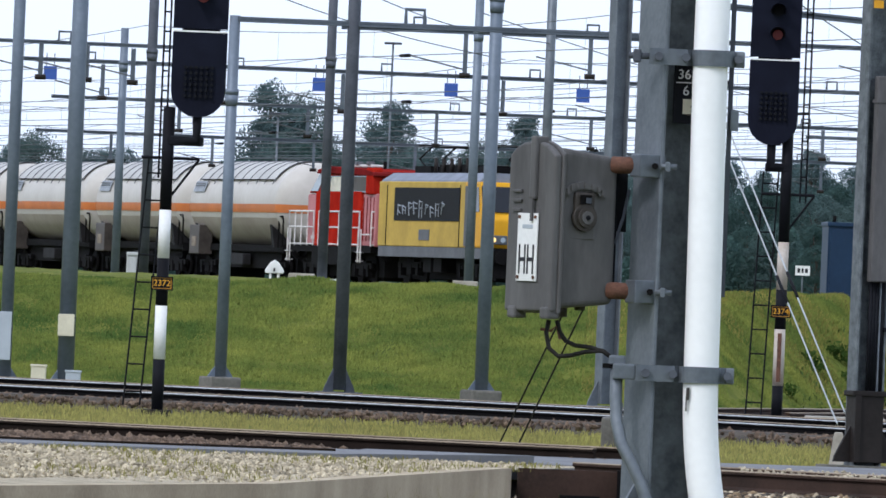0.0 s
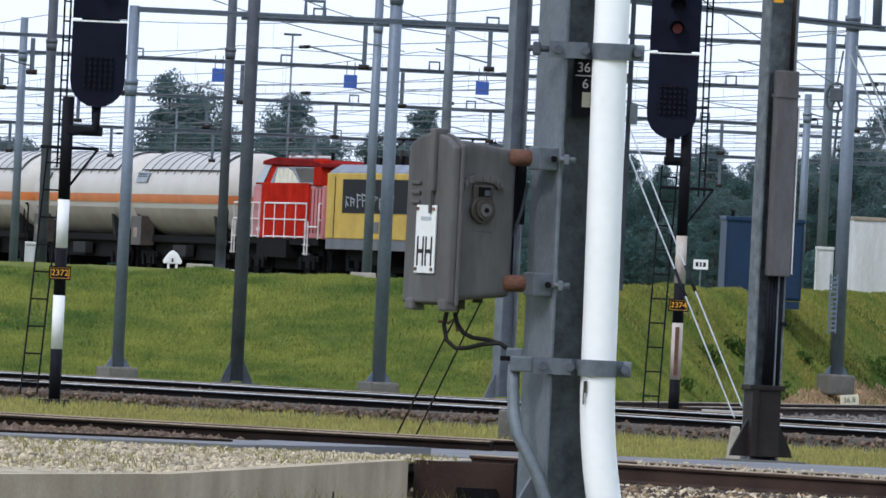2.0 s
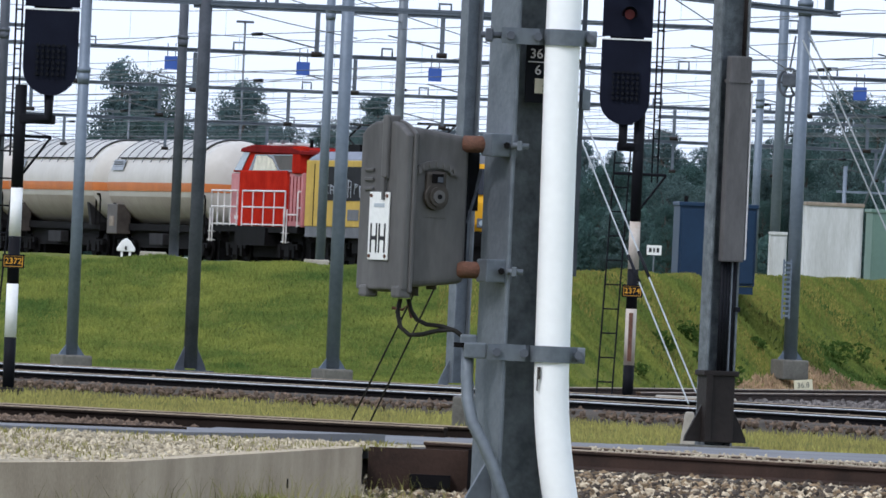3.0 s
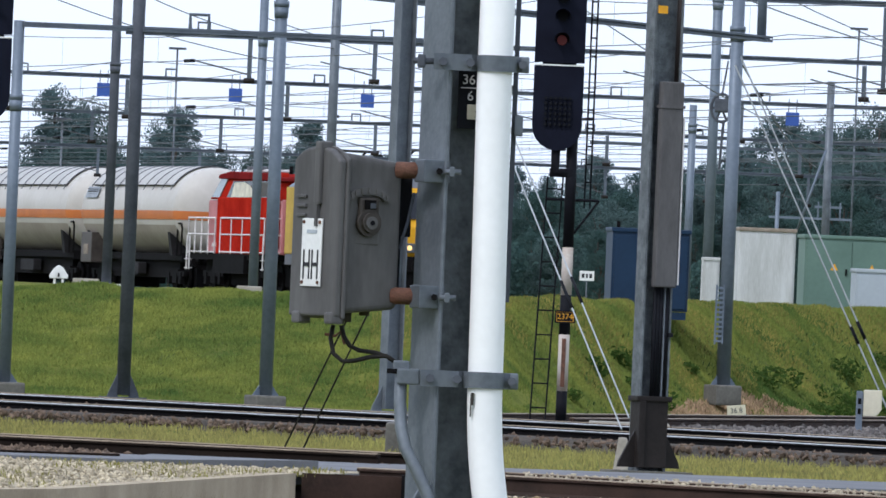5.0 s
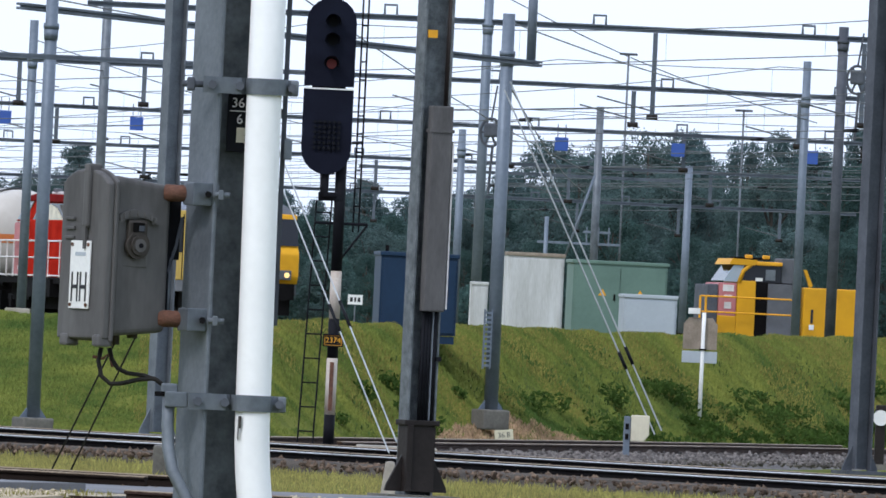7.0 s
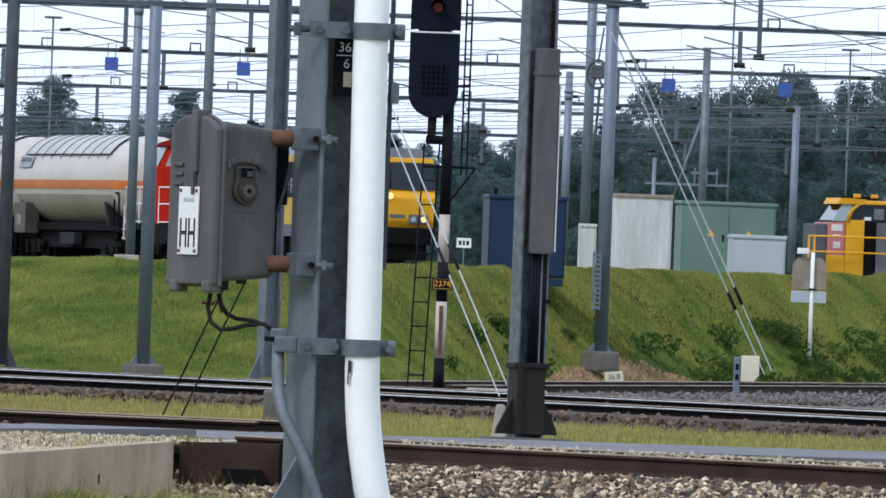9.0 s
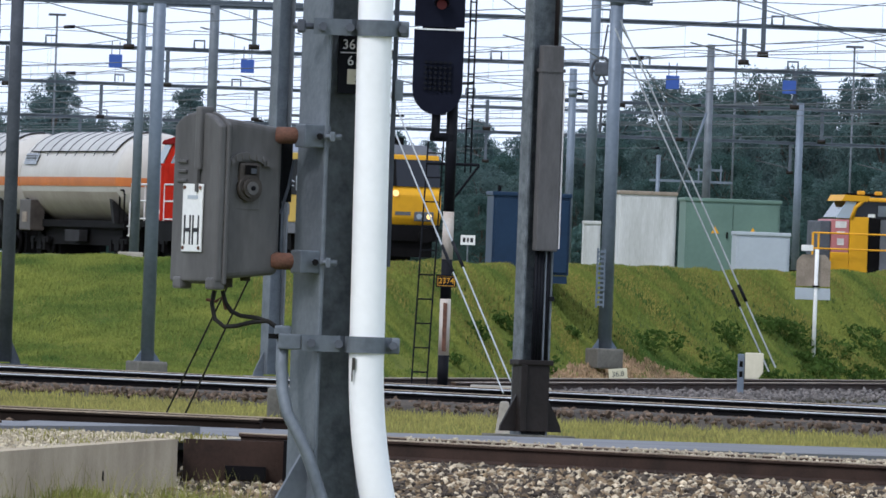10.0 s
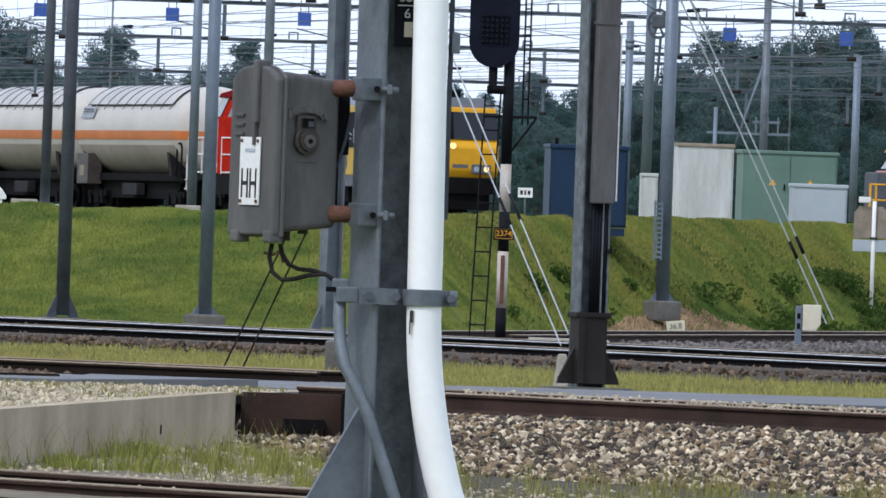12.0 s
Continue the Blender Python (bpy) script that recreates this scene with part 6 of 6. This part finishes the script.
def yellow_loco():
    t = thing("electric_locomotive", pose(0, 0, 0), "yellow electric locomotive with grimy graffitied side", "locomotive")
    L = 17.5
    x0, x1 = -L + 1.1, -0.7
    # middle body with grimy sides
    bm = B()
    box(bm, ((x0 + x1 - 2.6) / 2, 0, 2.45), (x1 - 2.6 - x0, 2.95, 2.2))
    soften(bm, 0.04, 2)
    side = part("body_side", bm, YELLOW_DIRTY, t, "grimy ochre side panels")
    # bright front cab with raked nose
    bm = B()
    prism(bm, ((x1 - 2.6, 1.36), (x1 + 0.0, 1.36), (x1 + 0.12, 1.6), (x1 + 0.12, 2.3), (x1 - 0.05, 2.52), (x1 - 0.32, 3.42), (x1 - 0.36, 3.55), (x1 - 2.6, 3.55)), 2.95, "y")
    soften(bm, 0.06, 2)
    cab = part("front_cab", bm, YELLOW, t, "bright yellow front cab")
    bm = B()
    prism(bm, ((x1 - 0.035, 2.56), (x1 + 0.0, 2.56), (x1 - 0.26, 3.40), (x1 - 0.30, 3.40)), 2.9, "y")
    part("windscreen", bm, DARKGLASS, cab, "dark raked windscreen")
    bx("windscreen_pillar", (x1 - 0.12, 0, 2.98), (0.06, 0.09, 0.86), UNDER, cab, "", 0.0, Matrix.Rotation(radians(-17), 3, "Y"))
    for s in (-1, 1):
        bm = B()
        prism(bm, ((x1 - 1.5, 2.55), (x1 - 0.35, 2.55), (x1 - 0.55, 3.36), (x1 - 1.5, 3.36)), 0.03, "y", s * 1.475)
        part("cab_window", bm, DARKGLASS, cab, "dark side cab window")
        bx("cab_door", (x1 - 2.15, s * 1.478, 2.4), (0.75, 0.02, 2.0), LOCOGREY, cab, "grey cab door", 0.004)
    for s in (-1, 1):
        bm = B()
        box(bm, (x1 + 0.14, s * 0.92, 1.64), (0.06, 0.62, 0.3))
        soften(bm, 0.04, 2)
        hl = part("headlight", bm, LOCOGREY, cab, "grey twin headlight housing")
        for d in (-0.16, 0.16):
            bm = B()
            tube(bm, [(x1 + 0.165, s * 0.92 + d, 1.64), (x1 + 0.185, s * 0.92 + d, 1.64)], 0.085, 16)
            lit = (d > 0) if s > 0 else (d < 0)
            part("lamp", bm, LAMP if lit else PALEGLASS, hl, "lit round lamp" if lit else "")
    bm = B()
    tube(bm, [(x1 + 0.09, 0, 2.34), (x1 + 0.17, 0, 2.34)], 0.10, 16)
    part("top_light", bm, LAMP, cab, "lit upper lamp")
    bx("number_bars", (x1 + 0.125, 0.25, 1.72), (0.01, 0.5, 0.11), LOCOGREY, cab, "dark number bars")
    # side fields
    for s in (-1, 1):
        g = bx("side_grille", (-8.95, s * 1.482, 2.78), (9.9, 0.03, 1.12), BLACK, t, "black side field with scrawled paint")
        if s < 0:
            rnd = random.Random(3)
            for i in range(9):
                x = -13.2 + i * 0.82 + rnd.uniform(-0.1, 0.1)
                lo, hi = rnd.uniform(2.32, 2.45), rnd.uniform(2.68, 2.95)
                strokes = [((x, -1.51, lo), (x + rnd.uniform(-0.2, 0.2), -1.51, hi)), ((x, -1.51, hi - 0.03), (x + 0.45, -1.51, hi - rnd.uniform(0.0, 0.1))),
                           ((x, -1.51, (lo + hi) / 2), (x + 0.4, -1.51, (lo + hi) / 2 + rnd.uniform(-0.15, 0.1)))]
                if i % 3 == 1:
                    strokes.append(((x + 0.42, -1.51, hi - 0.1), (x + 0.4, -1.51, lo)))
                for k in strokes:
                    tb("paint_stroke", list(k), 0.02, PRINT_GREY, g, "scrawled pale paint stroke", 5)
        for x in (-15.1, -3.95):
            bx("door_seam", (x, s * 1.485, 2.4), (0.06, 0.02, 2.05), UNDER, t, "dark door seam")
        bx("logo_bars", (-9.2, s * 1.485, 1.75), (1.6, 0.015, 0.36), LOCOGREY, t, "faded grey logo bars")
    bm = B()
    box(bm, ((x0 + x1) / 2, 0, 1.18), (x1 - x0 - 0.1, 2.9, 0.36))
    part("frame", bm, LOCOGREY, t, "dirty grey frame band")
    bm = B()
    prism(bm, ((-1.47, 3.5), (1.47, 3.5), (1.42, 3.6), (1.05, 3.85), (-1.05, 3.85), (-1.42, 3.6)), x1 - x0 - 0.7, "x", (x0 + x1) / 2 - 0.15)
    part("roof", bm, ROOFGREY, t, "bluish-grey dusty roof")
    bm = B()
    for x, l, h in ((-3.8, 2.0, 0.25), (-8.5, 4.0, 0.3), (-13.0, 2.4, 0.25)):
        box(bm, (x, 0, 3.85 + h / 2), (l, 1.5, h))
    part("roof_gear", bm, UNDER, t, "dark roof equipment")
    for x in (-3.6, -13.6):
        bm = B()
        for s in (-0.5, 0.5):
            tube(bm, [(x, s, 4.05), (x - 1.5, s * 0.8, 4.35), (x + 0.3, s * 0.8, 4.75)], 0.035, 6)
        tube(bm, [(x + 0.3, -0.85, 4.78), (x + 0.3, 0.85, 4.78)], 0.045, 6)
        for s in (-0.5, 0.5):
            tube(bm, [(x, s, 3.85), (x, s, 4.1)], 0.09, 8)
        part("pantograph", bm, UNDER, t, "folded dark pantograph")
    for i in range(5):
        tb("roof_insulator", [(-6.0 - i * 1.2, -0.8, 3.85), (-6.0 - i * 1.2, -0.8, 4.35)], 0.07, BROWN_STEEL, t, "", 8)
    bm = B()
    box(bm, (x1 + 0.0, 0, 1.12), (0.25, 2.7, 0.5))
    box(bm, (x1 - 0.1, 0, 0.62), (0.2, 2.5, 0.5))
    part("buffer_beam", bm, UNDER, t, "black buffer beam and plough")
    for x in (-8.0, -9.6):
        bx("battery_box", (x, 0, 0.75), (1.2, 2.5, 0.5), UNDER, t, "", 0.02)
    # solid block added in place of the deep shade under the floor
    bx("underfloor_filler", (-8.8, 0, 0.70), (14.8, 1.5, 0.85), UNDER, t, "added black block filling the underfloor gap", 0.02)
    for x in (-4.2, -13.2):
        bogie(t, x, 2.6, 0.6)
    buffers(t, -0.62, 1)
    buffers(t, -L + 0.6, -1)
    return t


def shunter():
    """Yellow works shunter standing on the plateau; x along its side."""
    t = thing("works_shunter", pose(10.14, 330, 1.5, 0, 0, 8), "bright yellow works shunter with dark engine bay", "locomotive")
    bx("frame", (2.1, 0.9, 0.12), (5.4, 2.9, 0.5), UNDER, t)
    bx("front_tank", (0.50, 0.9, 0.95), (0.26, 1.9, 1.3), GALV_DARK, t, "grey front tank", 0.03)
    bm = B()
    box(bm, (0.86, 0.9, 0.6), (0.46, 2.0, 0.5))
    soften(bm, 0.03, 2)
    part("nose", bm, YELLOW, t, "yellow lower nose")
    bm = B()
    box(bm, (0.86, 0.9, 1.24), (0.44, 1.98, 0.82))
    soften(bm, 0.03, 2)
    pn = part("red_panel", bm, RED_DULL, t, "faded red front panel")
    for z, w, h in ((1.52, 0.27, 0.16), (1.33, 0.2, 0.05), (1.10, 0.17, 0.16)):
        bx("print_bars", (0.87, -0.096, z), (w, 0.012, h), PINKISH, pn, "pale unreadable print")
    bm = B()
    box(bm, (1.32, 0.9, 1.02), (0.46, 2.02, 1.4))
    soften(bm, 0.025, 2)
    cab = part("cab_body", bm, YELLOW, t, "yellow cab body")
    bm = B()
    prism(bm, ((0.76, 1.70), (2.16, 1.70), (2.16, 2.1), (1.02, 2.1)), 1.9, "y", 0.9)
    part("cab_glass", bm, DARKGLASS, cab, "dark cab windows")
    bm = B()
    prism(bm, ((0.74, 1.68), (1.10, 1.68), (1.24, 2.09), (0.98, 2.09)), 0.04, "y", -0.08)
    part("windscreen", bm, PALEGLASS, cab, "pale blue slanted windscreen")
    bm = B()
    tube(bm, [(1.12, -0.1, 1.66), (1.22, -0.1, 1.95), (1.42, -0.1, 2.14)], 0.05, 8)
    part("pillar", bm, YELLOW, cab, "yellow slanted cab pillar")
    bx("seat", (1.9, -0.07, 1.88), (0.24, 0.03, 0.26), GALV, cab, "grey seat back")
    bx("seat_cover", (1.62, -0.075, 1.76), (0.17, 0.03, 0.08), WHITE, cab, "white cloth")
    bm = B()
    prism(bm, ((0.86, 2.10), (1.5, 2.10), (1.56, 2.23), (0.94, 2.25)), 2.1, "y", 0.9)
    part("roof_cap", bm, YELLOW, cab, "yellow rounded roof front")
    # amber instead of yellow: the roof's shade is in its colour
    bx("roof", (1.85, 0.9, 2.15), (0.66, 2.1, 0.10), SIGN_YELLOW, cab, "yellow roof, coloured amber for shade", 0.03)
    bx("roof_rack", (1.55, 0.9, 2.27), (0.9, 0.6, 0.06), UNDER, cab, "dark roof rack", 0.02)
    for x in (1.35, 1.78):
        bx("roof_lamp", (x, -0.02, 2.31), (0.17, 0.15, 0.09), SIGN_YELLOW, cab, "", 0.02)
    bx("engine_bay", (2.02, 0.85, 1.02), (0.96, 1.84, 1.36), UNDER, t, "dark open engine bay")
    bx("engine_door", (2.16, -0.09, 1.02), (0.62, 0.04, 1.3), LOCOGREY, t, "dark grey louvred door", 0.01)
    bx("rear_column", (2.34, 0.5, 1.72), (0.34, 1.0, 1.16), LOCOGREY, t, "dark bluish exhaust column", 0.03)
    bm = B()
    prism(bm, ((2.72, 2.05), (2.80, 2.05), (2.96, 1.66), (2.88, 1.62)), 0.12, "y", 0.0)
    part("rear_brace", bm, YELLOW, t, "yellow slanted brace")
    for x0_, x1_ in ((2.74, 3.44), (3.47, 4.1)):
        bm = B()
        box(bm, ((x0_ + x1_) / 2, 0.85, 1.0), (x1_ - x0_, 1.9, 1.24))
        soften(bm, 0.04, 2)
        part("hood", bm, YELLOW, t, "yellow engine hood")
    bx("hood_mark", (2.96, -0.11, 0.92), (0.06, 0.02, 0.34), BARS, t, "dark mark")
    bx("hood_label", (2.96, -0.11, 0.66), (0.12, 0.02, 0.12), WHITE, t, "white label")
    bm = B()
    for z in (0.92, 1.30):
        tube(bm, [(0.12, -0.5, z), (2.42, -0.5, z)], 0.022, 6)
    for x in (0.12, 0.26, 2.42):
        tube(bm, [(x, -0.5, 0.2), (x, -0.5, 1.30)], 0.028, 6)
    part("railing", bm, SIGN_YELLOW, t, "amber railing")
    for x in (1.0, 3.4):
        wheel(t, x, 0.3, 0.4)
        wheel(t, x, 1, 0.4)


shunter()

HEADING = 14.0
SIN, COS = math.sin(radians(HEADING)), math.cos(radians(HEADING))
RAIL_Z = 1.63
NOSE = (0.34, 420.4)
# far track under the train, and its bed
line = [(NOSE[0] + SIN * 40 - 0.73, NOSE[1] - COS * 40 - 0.2), (NOSE[0] - SIN * 140 - 0.73, NOSE[1] + COS * 140 - 0.2)]
strip("ballast_bed_7", offset_line(line, -0.75), 2.0, 1.35, RAIL_Z - 0.16, BALLAST, "dark ballast bed under the train", "ballast")
track([line[1], line[0]], RAIL_Z, RAILTOP, "track on the embankment carrying the train", ties=150)

TRAVEL = [(0.0, 27.9), (0.5, 26.1), (1.0, 24.2), (1.5, 22.3), (2.0, 20.3), (2.5, 18.3), (3.5, 14.5), (4.5, 11.0), (5.0, 9.4), (5.5, 7.9), (6.0, 6.5), (6.5, 5.1),
          (7.0, 3.8), (7.5, 2.65), (8.0, 1.55), (8.5, 0.7), (9.0, 0.2), (9.4, 0.0), (10.0, 0.0), (12.0, 0.0)]
CONSIST = [(yellow_loco(), 0.0), (red_loco(), 17.5)]
first = tank_wagon()
CONSIST.append((first, 31.9))
for k in range(1, 5):
    CONSIST.append((copy_thing(first, pose(0, 0, 0)), 31.9 + 17.4 * k))


def motions():
    """The train rolls up and comes to a stand; all vehicles keep their spacing."""
    for vehicle, back in CONSIST:
        walk(vehicle, [(t, pose(NOSE[0] - SIN * (s + back), NOSE[1] + COS * (s + back), RAIL_Z, 0, 0, HEADING - 90)) for t, s in TRAVEL])


motions()
